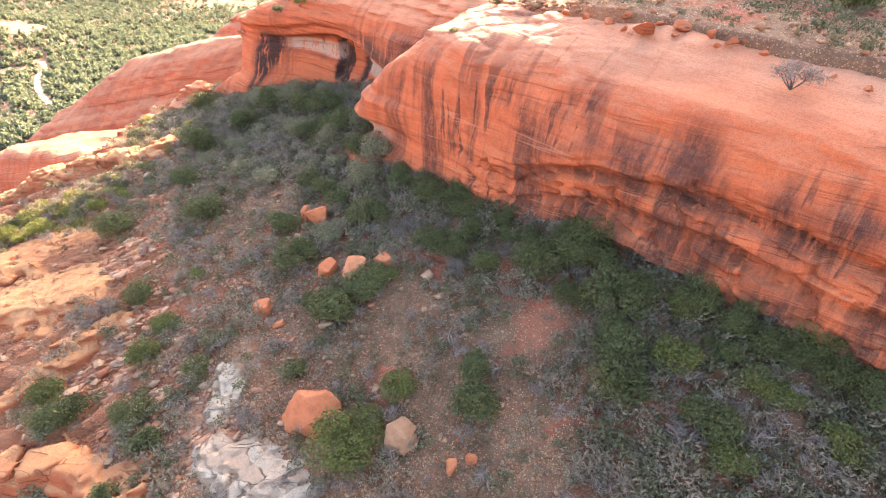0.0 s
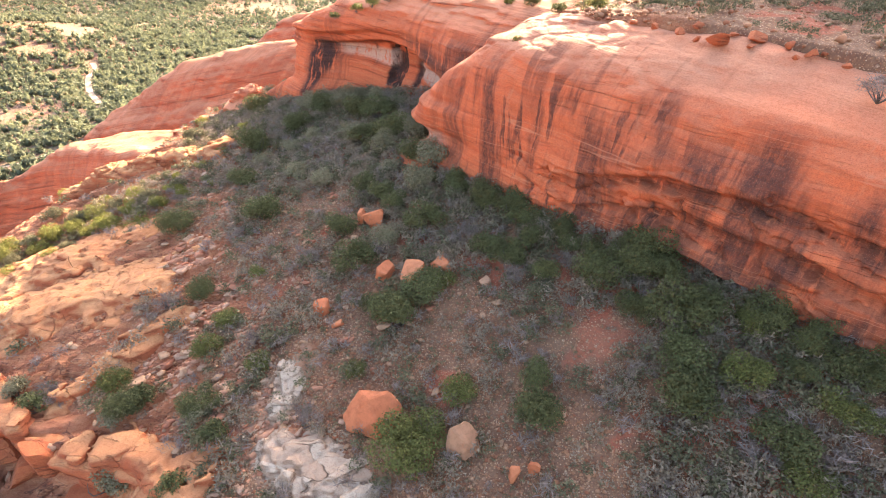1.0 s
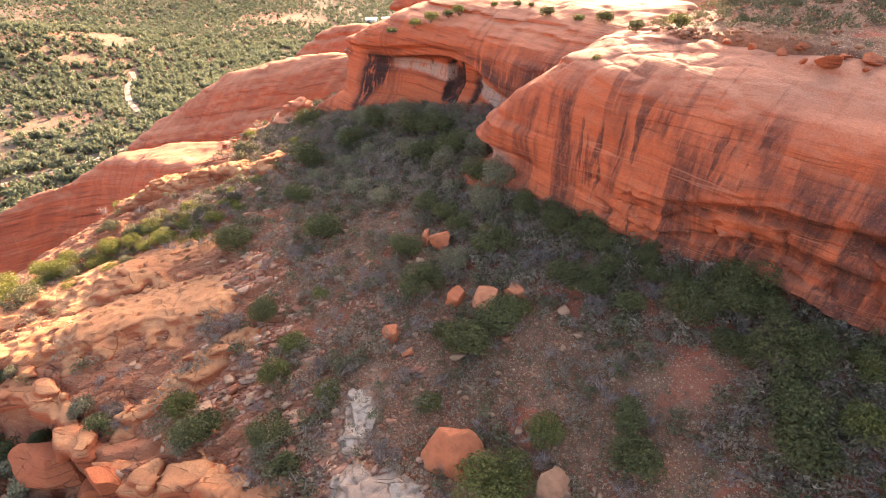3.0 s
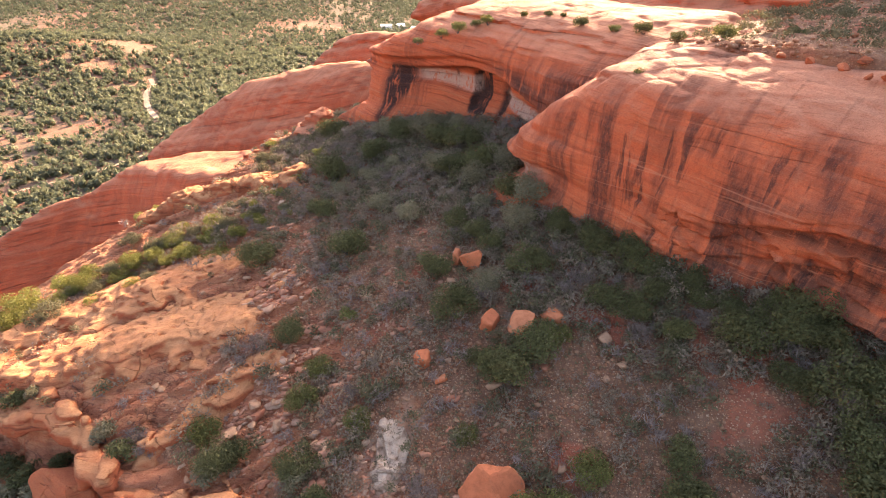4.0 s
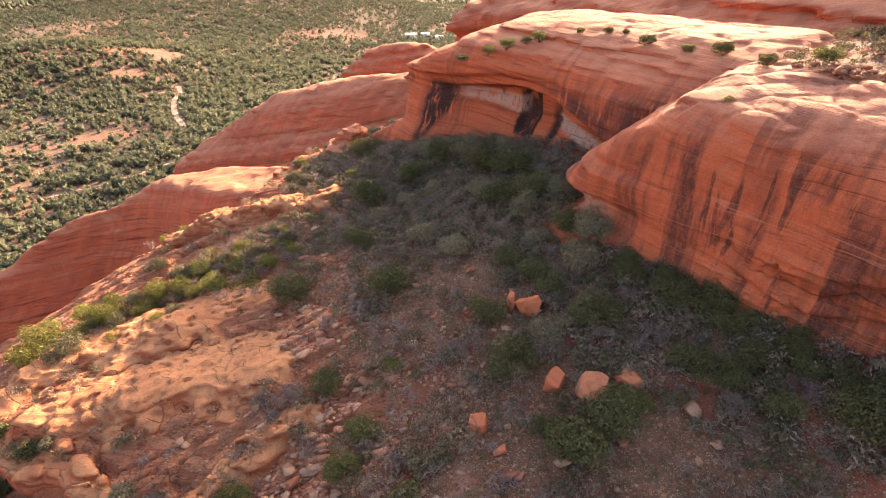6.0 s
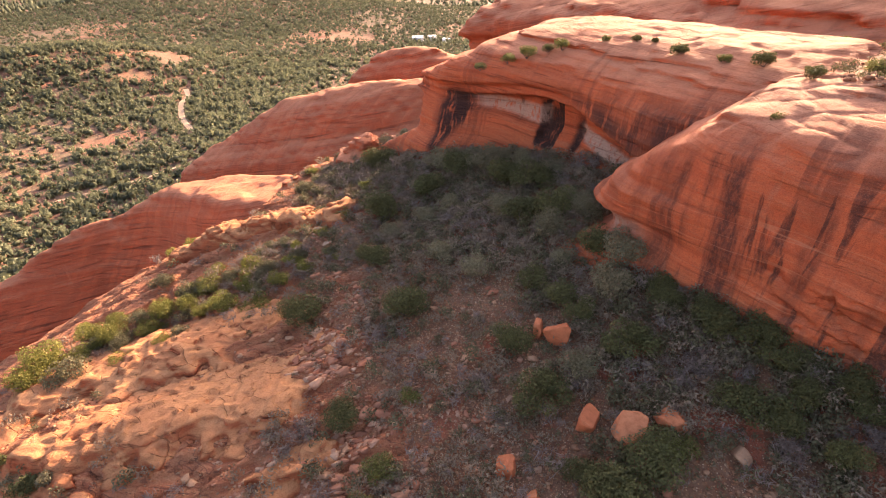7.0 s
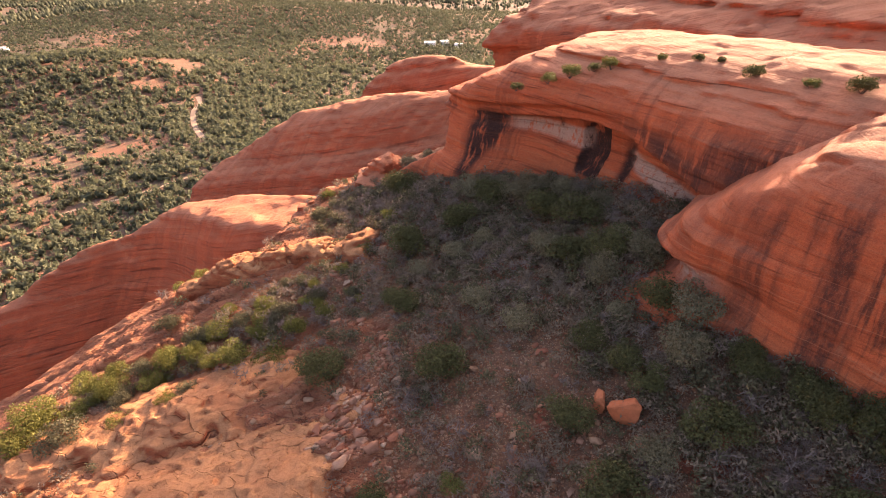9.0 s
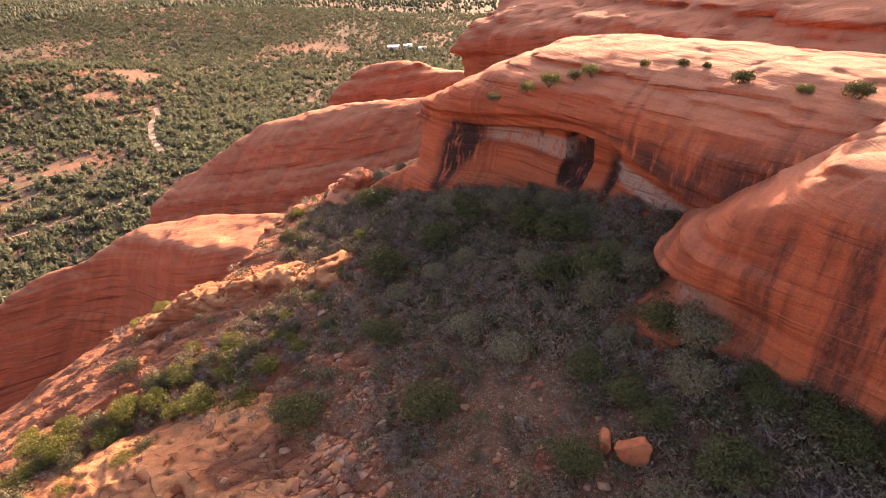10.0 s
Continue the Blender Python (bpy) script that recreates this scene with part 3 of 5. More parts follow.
# ---- rock masses as skins of solid shapes ----
def skin(field, lo, hi, h):
    """The surface field = 0 (inside below 0) in a box, as a mesh of quads."""
    gx, gy, gz = (np.arange(a, b + h, h) for a, b in zip(lo, hi))
    shape = (len(gx), len(gy), len(gz))
    V = field(gx[:, None, None], gy[None, :, None], gz[None, None, :]).astype(np.float32)
    V = np.broadcast_to(V, shape)
    S = V < 0
    cells = tuple(s - 1 for s in shape)
    total, count = np.zeros((*cells, 3), np.float32), np.zeros(cells, np.int8)
    corner = lambda A, o: A[o[0]:o[0] + cells[0], o[1]:o[1] + cells[1], o[2]:o[2] + cells[2]]
    for axis in range(3):
        for p in (0, 1):
            for q in (0, 1):
                o = [p, q]
                o.insert(axis, 0)
                e = list(o)
                e[axis] = 1
                sa, sb = corner(S, o), corner(S, e)
                hit = np.nonzero(sa != sb)
                a, b = corner(V, o)[hit], corner(V, e)[hit]
                t = a / (a - b)
                pt = np.empty((len(t), 3), np.float32)
                for k in range(3):
                    pt[:, k] = o[k] if k != axis else t
                total[hit] += pt
                count[hit] += 1
    used = np.nonzero(count)
    pos = total[used] / count[used][:, None]
    verts = np.stack([gx[used[0]], gy[used[1]], gz[used[2]]], -1) + pos * h
    idx = np.full(cells, -1, np.int32)
    idx[used] = np.arange(len(verts))
    quads = []
    for axis in range(3):
        u, v = (axis + 1) % 3, (axis + 2) % 3
        sl_a = [slice(None)] * 3
        sl_b = [slice(None)] * 3
        sl_a[axis], sl_b[axis] = slice(0, shape[axis] - 1), slice(1, shape[axis])
        for d in (u, v):
            sl_a[d] = sl_b[d] = slice(1, shape[d] - 1)
        a, b = S[tuple(sl_a)], S[tuple(sl_b)]
        for flip, hit in ((False, np.nonzero(a & ~b)), (True, np.nonzero(~a & b))):
            base = [np.array(h_) for h_ in hit]
            base[u], base[v] = base[u] + 1, base[v] + 1
            def cell(du, dv):
                c = [base[0], base[1], base[2]]
                c[u], c[v] = c[u] - du, c[v] - dv
                return idx[tuple(c)]
            q = np.stack([cell(1, 1), cell(0, 1), cell(0, 0), cell(1, 0)], -1)
            quads.append(q[:, ::-1] if flip else q)
    return verts, np.concatenate(quads)


def banded(base, extra, reach=1.6):
    """Add the costly fine relief only near the surface of the base field."""
    def field(a, b, c):
        d = base(a, b, c)
        d = np.array(np.broadcast_to(d, np.broadcast_shapes(a.shape, b.shape, c.shape)), np.float32)
        hit = np.nonzero(np.abs(d) < reach)
        d[hit] += extra(a[hit[0], 0, 0], b[0, hit[1], 0], c[0, 0, hit[2]])
        return d
    return field


def relief(big, small, bed, thick=0.8, dip=(0.0, 0.0), seed=0.0):
    def extra(a, b, c):
        d = big * fbm(a, b, c * 1.5 + seed, 0.16, 3) + small * fbm(a, b, c + seed, 0.8, 3)
        w = (c + dip[0] * a + dip[1] * b + 0.5 * value_noise(a * 0.2, b * 0.2, c * 0.1 + seed)) / thick
        layer = 0.5 * value_noise(w * 0 + seed, w * 0 + 3.5, w * 1.7)
        w = w + 0.35 * value_noise(a * 0.5, b * 0.5, c * 0.5 + seed)
        k = np.floor(w).astype(int)
        f = w - k
        now, then = LATTICE[k & 63, 5, int(seed) & 63], LATTICE[(k + 1) & 63, 5, int(seed) & 63]
        layer = layer + now + (then - now) * sstep(0.75, 1.0, f) + 0.9 * np.exp(-((f - 0.95) / 0.09) ** 2) * sstep(-0.2, 0.3, value_noise(a * 0.16, b * 0.16, k * 1.7))
        return d + bed * layer
    return extra


def rock_mass(name, field, lo, hi, h, mat, label, category="cliff", turned=True, stain=None, lime=None, varnish_shade=None, bloom=None, band=None):
    v, f = skin(field, lo, hi, h)
    a, b, c = v.T
    none = np.zeros(len(v))
    attrs = {"stain": stain(a, b, c) if stain else none + 1, "lime": lime(a, b, c) if lime else none, "varnish_shade": varnish_shade(a, b, c) if varnish_shade else none, "band": band(a, b, c) if band else none + 0.5,
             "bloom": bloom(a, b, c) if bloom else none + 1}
    if turned:
        v = np.stack([0.731 * a + 0.683 * b, -0.683 * a + 0.731 * b, c], -1)
    ob = part(name, v, f, mat, smooth=True, attrs=attrs)
    return tagged(ob, label, category, kind="structure")


# the long whaleback cliff with its nose, broken and undercut along the foot
def lip_height(m):
    return 83.9 + 2.3 * sstep(-24, -13, m) - 1.6 * sstep(-9, 8, m) + 0.3 * value_noise(m * 0.25, 1.5, 3.5)


def front_cliff(m, n, z):
    lip = lip_height(m)
    inset = 0.9 * sstep(lip + 0.15, lip - 0.35, z) - 0.5 * sstep(lip - 0.9, lip - 1.3, z) + 0.9 * sstep(lip - 2.4, lip - 2.9, z) - 0.6 * sstep(lip - 3.2, lip - 3.8, z)
    face = 29.15 - 0.8 * sstep(-33, -39, m) + sstep(-26, -14, m) * inset + 0.012 * np.clip(m + 8, 0, 30) ** 1.5
    face = face - 0.45 * sstep(-30, -22, m) * sstep(lip + 2.6, lip + 0.4, z)
    near_nose = sstep(-28, -36, m)
    face = face + near_nose * (0.7 * np.exp(-((z - 82.8) / 1.0) ** 2) - 0.5 * np.exp(-((z - 85.2) / 1.3) ** 2) - 0.35 * np.clip(81.9 - z, 0, 3))
    top = smin(front_top(m, n), 86.6 + 0.84 * (m + 39.2) + 0.10 * (n - 30), 1.2)
    d = smax(face - n, (z - top) * 0.95, 2.6)
    nose = -41.2 + 2.2 * sstep(84.6, 83.0, z) - 1.7 * np.clip(81.7 - z, 0, 4) - 0.15 * (n - 30)
    return smax(d, nose - m, 1.4)


def front_relief(a, b, c):
    base = relief(0.35, 0.09, 0.05, 1.1, (0.05, 0.02), 1.0)(a, b, c)
    low = sstep(1.2, -0.4, c - lip_height(a)) * sstep(-30, -20, a)
    wall = sstep(93.5, 91.5, c)
    broken = slabs(a + 0.35 * c, c, 4.2, 1.0, -11, 0.6, 9)
    beds = relief(0.0, 0.0, 0.13, 0.45, (0.10, 0.02), 3.0)(a, b, c)
    flutes = 0.16 * value_noise(a * 0.55, 0.5, c * 0.06) * wall
    nose = sstep(-29, -36, a) * sstep(88.0, 86.0, c)
    sheets = slabs(a, b, 5.0, 1.8, 12, 0.15, 21) * sstep(89.6, 91.2, c) * sstep(-12, -20, a)
    return base - sheets - low * broken + beds * np.maximum(0.9 * low, np.maximum(nose, 0.25)) + flutes * (1 - low)


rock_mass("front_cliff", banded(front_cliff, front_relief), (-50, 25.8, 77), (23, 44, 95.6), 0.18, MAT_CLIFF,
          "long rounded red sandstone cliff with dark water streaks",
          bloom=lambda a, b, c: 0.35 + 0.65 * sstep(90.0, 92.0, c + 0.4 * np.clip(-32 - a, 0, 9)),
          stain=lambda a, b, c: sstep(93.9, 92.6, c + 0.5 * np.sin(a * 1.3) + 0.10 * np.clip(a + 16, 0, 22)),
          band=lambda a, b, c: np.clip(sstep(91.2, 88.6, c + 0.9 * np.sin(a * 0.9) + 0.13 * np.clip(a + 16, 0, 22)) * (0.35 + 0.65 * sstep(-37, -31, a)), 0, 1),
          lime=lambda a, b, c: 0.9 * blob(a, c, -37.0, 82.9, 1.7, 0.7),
          # dark varnish patches, with the undercut's shade painted in below the lip
          varnish_shade=lambda a, b, c: np.clip(0.8 * sstep(-26, -16, a) * np.exp(-((c - lip_height(a) + 0.75) / 0.55) ** 2) * (0.8 + 0.9 * value_noise(a * 0.5, 0.5, c * 0.9))
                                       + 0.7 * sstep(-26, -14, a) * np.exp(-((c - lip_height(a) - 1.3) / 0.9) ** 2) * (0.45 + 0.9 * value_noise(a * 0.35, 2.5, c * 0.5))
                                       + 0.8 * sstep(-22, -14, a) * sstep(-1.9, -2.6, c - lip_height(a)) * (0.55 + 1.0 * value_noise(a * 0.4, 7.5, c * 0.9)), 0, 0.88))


# the alcove cliff behind, a cap over a hollow face, passing into a smooth dome
def alcove_lip(m):
    return 86.7 + 1.2 * sstep(-64, -53, m) - 0.26 * np.clip(m + 48, 0, 14)


def alcove_cliff(m, n, z):
    lip = alcove_lip(m)
    hollow = 39.3 - 3.9 * sstep(-58, -68, m) - 0.5 * sstep(-50, -44, m)
    slot = sstep(-54.3, -53.9, m) * sstep(-51.3, -51.7, m) * sstep(82.9, 83.4, z)
    back = hollow - 0.30 * np.clip(85.0 - z, 0, 9) - 1.3 * sstep(82.5, 80.0, z) + 1.2 * slot
    back = back - 0.35 * sstep(84.9, 84.6, z + 0.12 * (m + 58)) + 0.4 * np.exp(-((m + 48.8) / 0.5) ** 2) * sstep(82.6, 83.6, z)
    over = 36.3 - 2.0 * sstep(-60, -68, m) - 1.9 * sstep(-47, -37, m)
    cap = over + 0.9 * sstep(lip + 1.5, lip + 0.9, z) * sstep(-47, -52, m)
    face = cap + (back - cap) * sstep(lip + 0.25, lip - 0.25, z)
    top = smin(rear_top(m, n) + 0.2, 88.2 + 0.50 * (m + 72.5) + 0.1 * (n - 36), 2.0)
    top = top - 0.5 * np.clip(m + 31, 0, 20)
    d = smax(face - n, (z - top) * 0.9, 1.5)
    end = -73.4 + 2.2 * sstep(lip - 0.2, lip - 1.5, z) - 1.7 * np.clip(81.5 - z, 0, 3.6)
    return smax(d, end - m, 1.1)


def alcove_relief(a, b, c):
    lines = relief(0.0, 0.0, 0.10, 0.34, (0.02, -0.03), 7.0)(a, b, c)
    return relief(0.13, 0.07, 0.15, 1.0, (0.05, -0.03), 5.0)(a, b, c) + lines


def alcove_lime(a, b, c):
    upper = sstep(-63.5, -61.5, a) * sstep(-53.6, -54.2, a) * sstep(86.9, 86.5, c) * sstep(0.0, 0.5, c - 85.1 + 0.06 * (a + 62))
    mid = 85.1 - 0.28 * (a + 48)
    lower = sstep(-49.2, -48.2, a) * sstep(-39.6, -41.2, a) * sstep(0.85, 0.5, np.abs(c - mid))
    return np.clip(upper + lower, 0, 1)


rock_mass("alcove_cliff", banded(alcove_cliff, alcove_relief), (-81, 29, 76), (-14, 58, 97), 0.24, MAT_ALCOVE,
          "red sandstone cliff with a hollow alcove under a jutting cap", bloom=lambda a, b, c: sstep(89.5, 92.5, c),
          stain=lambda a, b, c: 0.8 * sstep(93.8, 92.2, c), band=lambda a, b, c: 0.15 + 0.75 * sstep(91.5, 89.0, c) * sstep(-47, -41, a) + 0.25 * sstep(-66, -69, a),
          # first term paints occlusion as a dark line under the cap; blobs are varnish
          varnish_shade=lambda a, b, c: np.clip(0.55 * sstep(0.3, 0.0, c - alcove_lip(a)) * sstep(-0.7, -0.2, c - alcove_lip(a)) * (b > 36) + 2.5 * sstep(-54.4, -54.0, a) * sstep(-51.3, -51.6, a) * sstep(82.3, 83.4, c) * sstep(87.4, 86.9, c)
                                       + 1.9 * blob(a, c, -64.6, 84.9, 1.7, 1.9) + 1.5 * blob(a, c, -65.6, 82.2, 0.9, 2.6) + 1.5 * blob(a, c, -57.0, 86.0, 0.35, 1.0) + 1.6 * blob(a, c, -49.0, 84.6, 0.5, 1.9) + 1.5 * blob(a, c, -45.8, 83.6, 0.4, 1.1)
                                       # last blob: varnish and the gully's shadow, both put into the colour
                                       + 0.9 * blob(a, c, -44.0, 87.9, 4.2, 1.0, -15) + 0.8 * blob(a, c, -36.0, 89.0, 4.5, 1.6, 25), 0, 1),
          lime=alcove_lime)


def back_cliff(m, n, z):
    top = 90.8 + 0.10 * (m + 95) - 0.0009 * np.clip(m + 95, 0, 70) ** 2 + 0.42 * (n - 60)
    lip = 88.2 + 0.1 * (m + 93)
    face = 59.5 + 1.8 * sstep(lip + 0.3, lip - 0.8, z) * sstep(-80, -88, m)
    d = smax(face - n, (z - top) * 0.9, 2.0)
    return smax(d, -95.5 + 1.2 * sstep(lip, lip - 1.5, z) - m - 0.2 * np.clip(80 - z, 0, 60), 1.6)


rock_mass("back_cliff", banded(back_cliff, relief(0.6, 0.2, 0.40, 1.5, (0.05, 0.0), 9.0)), (-110, 50, 62), (10, 96, 112), 0.5, MAT_FIN,
          "distant red sandstone cliff rising in smooth steps")


# ---- rounded fins that run down to the valley ----
def fin_field(crest, front, behind, round_top, shelf=(0.0, 0.3, -80.0, -60.0)):
    """crest: (x, y, z) knots from right to left; front and behind: steepness of the two sides; round_top: half width
    of the crown; shelf: width and slope of a gentler top before the front face,
    and between which x it narrows away."""
    kx, ky, kz = (np.array(c, float) for c in zip(*sorted(crest)))

    def smooth_interp(x, k):
        return (np.interp(x - 3, kx, k) + np.interp(x, kx, k) + np.interp(x + 3, kx, k)) / 3

    def field(x, y, z):
        yc, zc = smooth_interp(x, ky), smooth_interp(x, kz)
        q = y - yc
        side = np.where(q < 0, front, behind)
        w = np.where(q < 0, shelf[0] * sstep(shelf[2], shelf[3], x), 0.0)
        p = smax(np.abs(q) - w, 0.0, 1.0) - 0.3
        fall = side * (np.sqrt(p * p + round_top ** 2) - round_top) + shelf[1] * np.minimum(np.abs(q), w)
        return (z - zc + fall) / np.sqrt(1 + (0.75 * side) ** 2)
    return field


near_fin = fin_field([(-40, 83, 70.0), (-48, 83, 70.0), (-60, 84, 69.2), (-70, 86, 67.2), (-79, 86, 64.6), (-87, 84, 60.0), (-93, 82, 58.6),
                      (-104, 76, 52.0), (-120, 66, 42), (-140, 55, 26)], 2.8, 0.9, 1.5, (8.5, 0.06, -84.0, -58.0))
rock_mass("near_fin", banded(near_fin, lambda a, b, c: relief(0.26, 0.10, 0.14, 1.0, (-0.18, 0.05), 13.0)(a, b, c)
                             + 0.6 * np.exp(-((a + 88.5 - 0.3 * (b - 80)) / 2.5) ** 2), 2.6),
          (-128, 50, 30), (-40, 104, 76), 0.52, MAT_FIN, "rounded red sandstone fin with a sunlit crest", "rock fin", turned=False)
far_fin = fin_field([(-25, 114, 79.5), (-36, 115, 78.8), (-46, 116, 78.0), (-58, 117, 76.5), (-71, 119, 72.0), (-83, 119, 64.6), (-92, 117, 60.5),
                     (-97, 114, 53), (-112, 108, 35), (-125, 105, 24)], 1.5, 0.9, 6.0)
rock_mass("far_fin", banded(far_fin, relief(0.30, 0.14, 0.34, 1.5, (-0.22, 0.05), 21.0), 2.6), (-122, 88, 28), (-26, 132, 83), 0.45, MAT_FIN,
          "large rounded fin of cross-bedded red sandstone", "rock fin", turned=False)
last_fin = fin_field([(-15, 166, 70), (-36, 166, 75.3), (-47, 167, 77.8), (-60, 167, 76.8), (-66, 166, 72), (-74, 164, 64), (-90, 160, 45), (-110, 155, 24)], 2.0, 0.8, 5.0)
rock_mass("last_fin", banded(last_fin, relief(0.4, 0.2, 0.3, 1.2, (-0.1, 0.05), 31.0), 2.6), (-112, 134, 26), (-18, 190, 84), 0.8, MAT_FIN,
          "farthest rounded fin of red sandstone", "rock fin", turned=False)


# knob of broken rock at the head of the rim
def rim_knob(x, y, z):
    t = np.clip((x + 36.5) / -11.0, 0, 1)
    yc, zc = 79.5 - 4.5 * t, 77.6 - 5.2 * t ** 0.8
    q = (y - yc + 1.5) / 4.4
    h = zc + 0.5 - 2.2 * q * q - 3.0 * np.clip(x + 36.0, 0, 9) * 0.5 - 2.0 * np.clip(-47.5 - x, 0, 9)
    hole = 1.6 - np.sqrt((x + 43.2) ** 2 * 0.5 + (y - 73.6) ** 2 + ((z - 73.2) * 1.3) ** 2)
    return smax((z - h) * 0.5, hole, 0.6)


rock_mass("rim_outcrop", banded(rim_knob, relief(0.9, 0.3, 0.3, 0.7, (0.2, 0.1), 41.0)), (-54, 68, 66), (-30, 88, 81), 0.25, MAT_FIN,
          "broken knob of pale red rock on the rim", "rock outcrop", turned=False)


# layered ledge along the broken edge of the slabs
def rim_ledge(x, y, z):
    s = ledge_line(x, y)
    t = bench(x, y, 0.0)
    w = (z - t) / 0.9
    hollow = 1.3 * sstep(-1.0, -1.4, w) - 0.5 * sstep(-2.2, -2.5, w) + 1.8 * sstep(-3.2, -3.8, w)
    d = smax((z - t - 0.12) * 0.95, s - 1.7 + hollow, 0.5)
    d = smax(d, -s - 0.8 - 2.0 * value_noise(x * 0.3, y * 0.3, 5.5), 0.4)
    return np.maximum(d, x + 21.0 + 0 * z)


rock_mass("rim_ledge", banded(rim_ledge, lambda a, b, c: relief(0.5, 0.2, 0.22, 0.45, (0.05, 0.05), 51.0)(a, b, c)
                              - slabs(a, b, 3.6, 2.4, 20, 0.5, 7) * sstep(0.0, 0.6, c - bench(a, b, 0.0) + 0.8)),
          (-60, 14, 61), (-20, 40, 76), 0.22, MAT_LEDGE, "layered red ledge with cracked blocks along the drop", "rock ledge", turned=False)


def outcrop(name, label, a, b, width, height, h, mat, seed, rough=1.0):
    """Bare rock that stands out of the slope along a line from a to b."""
    ax, ay, bx, by = *a, *b
    dx, dy = bx - ax, by - ay
    ln2 = dx * dx + dy * dy + 1e-6

    def field(x, y, z):
        t = np.clip(((x - ax) * dx + (y - ay) * dy) / ln2, 0, 1)
        wob = 1 + 0.5 * value_noise(x * 0.35 + seed, y * 0.35, 4.4) + 0.25 * value_noise(x * 1.1 + seed, y * 1.1, 2.2)
        q = np.hypot(x - ax - t * dx, y - ay - t * dy) / (width * wob)
        top = bench(x, y) + height * (1.25 - 1.6 * q ** 3) - 0.1
        top = top - 0.2 * (0.353 * (x - ax - t * dx) + 0.874 * (y - ay - t * dy))
        warp = 0.5 * value_noise(x * 0.5 + seed, y * 0.5, 6.1) + 0.2 * value_noise(x * 1.7 + seed, y * 1.7, 1.1)
        lean = 0.10 * (x - ax) - 0.03 * (y - ay)
        top = top + 0.9 * (terrace(top + warp - lean, 0.42) - warp + lean - top)
        return (z - top) * 0.7

    rel = relief(0.25 * rough, 0.12 * rough, 0.16 * rough, 0.35, (0.25, -0.15), 60.0 + seed)
    xs, ys = sorted((ax, bx)), sorted((ay, by))
    p = width * 1.7
    zs = [float(bench(np.array([u]), np.array([v]))[0]) for u in (xs[0] - p, xs[1] + p) for v in (ys[0] - p, ys[1] + p)]
    zs += [float(bench(np.array([u]), np.array([v]))[0]) for u, v in (a, b)]
    return rock_mass(name, banded(field, lambda u, v, w: rel(u, v, w) - 0.6 * slabs(u, v, 2.6, 1.1, 36, 0.4 * rough, int(seed) % 40)),
                     (xs[0] - p, ys[0] - p, min(zs) - 3), (xs[1] + p, ys[1] + p, max(zs) + 3), h, mat, label, "rock outcrop", turned=False)


outcrop("rim_slab", "pale sunlit rock slab along the rim", (-34.0, 60.3), (-47.5, 57.0), 2.6, 0.9, 0.22, MAT_LEDGE, 1.0)
outcrop("rim_slab", "pale rock knob at the end of the rim", (-47.5, 56.5), (-51.5, 55.0), 1.8, 1.2, 0.22, MAT_LEDGE, 5.0)
outcrop("slope_slab", "smooth orange slickrock slab on the bench", (-35.5, 43.0), (-49.0, 35.5), 3.6, 0.42, 0.2, MAT_LEDGE, 9.0, 0.5)
outcrop("slope_slab", "bulging orange slickrock below the slabs", (-31.0, 35.5), (-43.0, 31.5), 4.0, 0.42, 0.2, MAT_LEDGE, 13.0, 0.5)
outcrop("slope_slab", "low broken orange rock among gravel", (-27.6, 40.4), (-29.6, 38.4), 1.2, 0.45, 0.2, MAT_LEDGE, 17.0)
outcrop("slope_slab", "slanting orange slab beside rubble", (-25.0, 30.5), (-30.5, 24.5), 1.5, 0.5, 0.22, MAT_LEDGE, 21.0)
outcrop("slope_slab", "low red rock band below the rubble", (-25.3, 19.0), (-18.6, 18.6), 2.2, 0.5, 0.2, MAT_LEDGE, 33.0, 0.8)
outcrop("pale_outcrop", "whitish weathered rock patch on the slope", (-14.5, 25.6), (-13.8, 23.1), 1.15, 0.32, 0.12, MAT_PALEROCK, 25.0, 0.5)
outcrop("pale_outcrop", "large whitish weathered rock on the lower slope", (-13.4, 20.0), (-8.8, 17.8), 1.85, 0.45, 0.14, MAT_PALEROCK, 29.0, 0.7)


# ---- boulders and stones ----
def boulder_mesh(seed, size, cuts=9, fine=4, rough=0.045, flat=(0.18, 0.37)):
    """An angular boulder about 1 m across, stretched to size, with flat broken faces and worn edges."""
    r = np.random.default_rng(seed)
    bm = bmesh.new()
    bmesh.ops.create_icosphere(bm, subdivisions=fine, radius=0.62)
    v = np.array([p.co[:] for p in bm.verts])
    f = np.array([[q.index for q in p.verts] for p in bm.faces])
    bm.free()
    for i in range(cuts):
        d = r.normal(size=3)
        d /= np.linalg.norm(d)
        lim = r.uniform(*flat)
        over = np.maximum(v @ d - lim, 0)
        v = v - np.outer(over * 0.93, d)
    n = fbm(v[:, 0] + seed, v[:, 1], v[:, 2], 2.4, 4)
    v = v * (1 + rough * n)[:, None]
    v[:, 2] -= v[:, 2].min() + 0.12
    return v * np.array(size), f


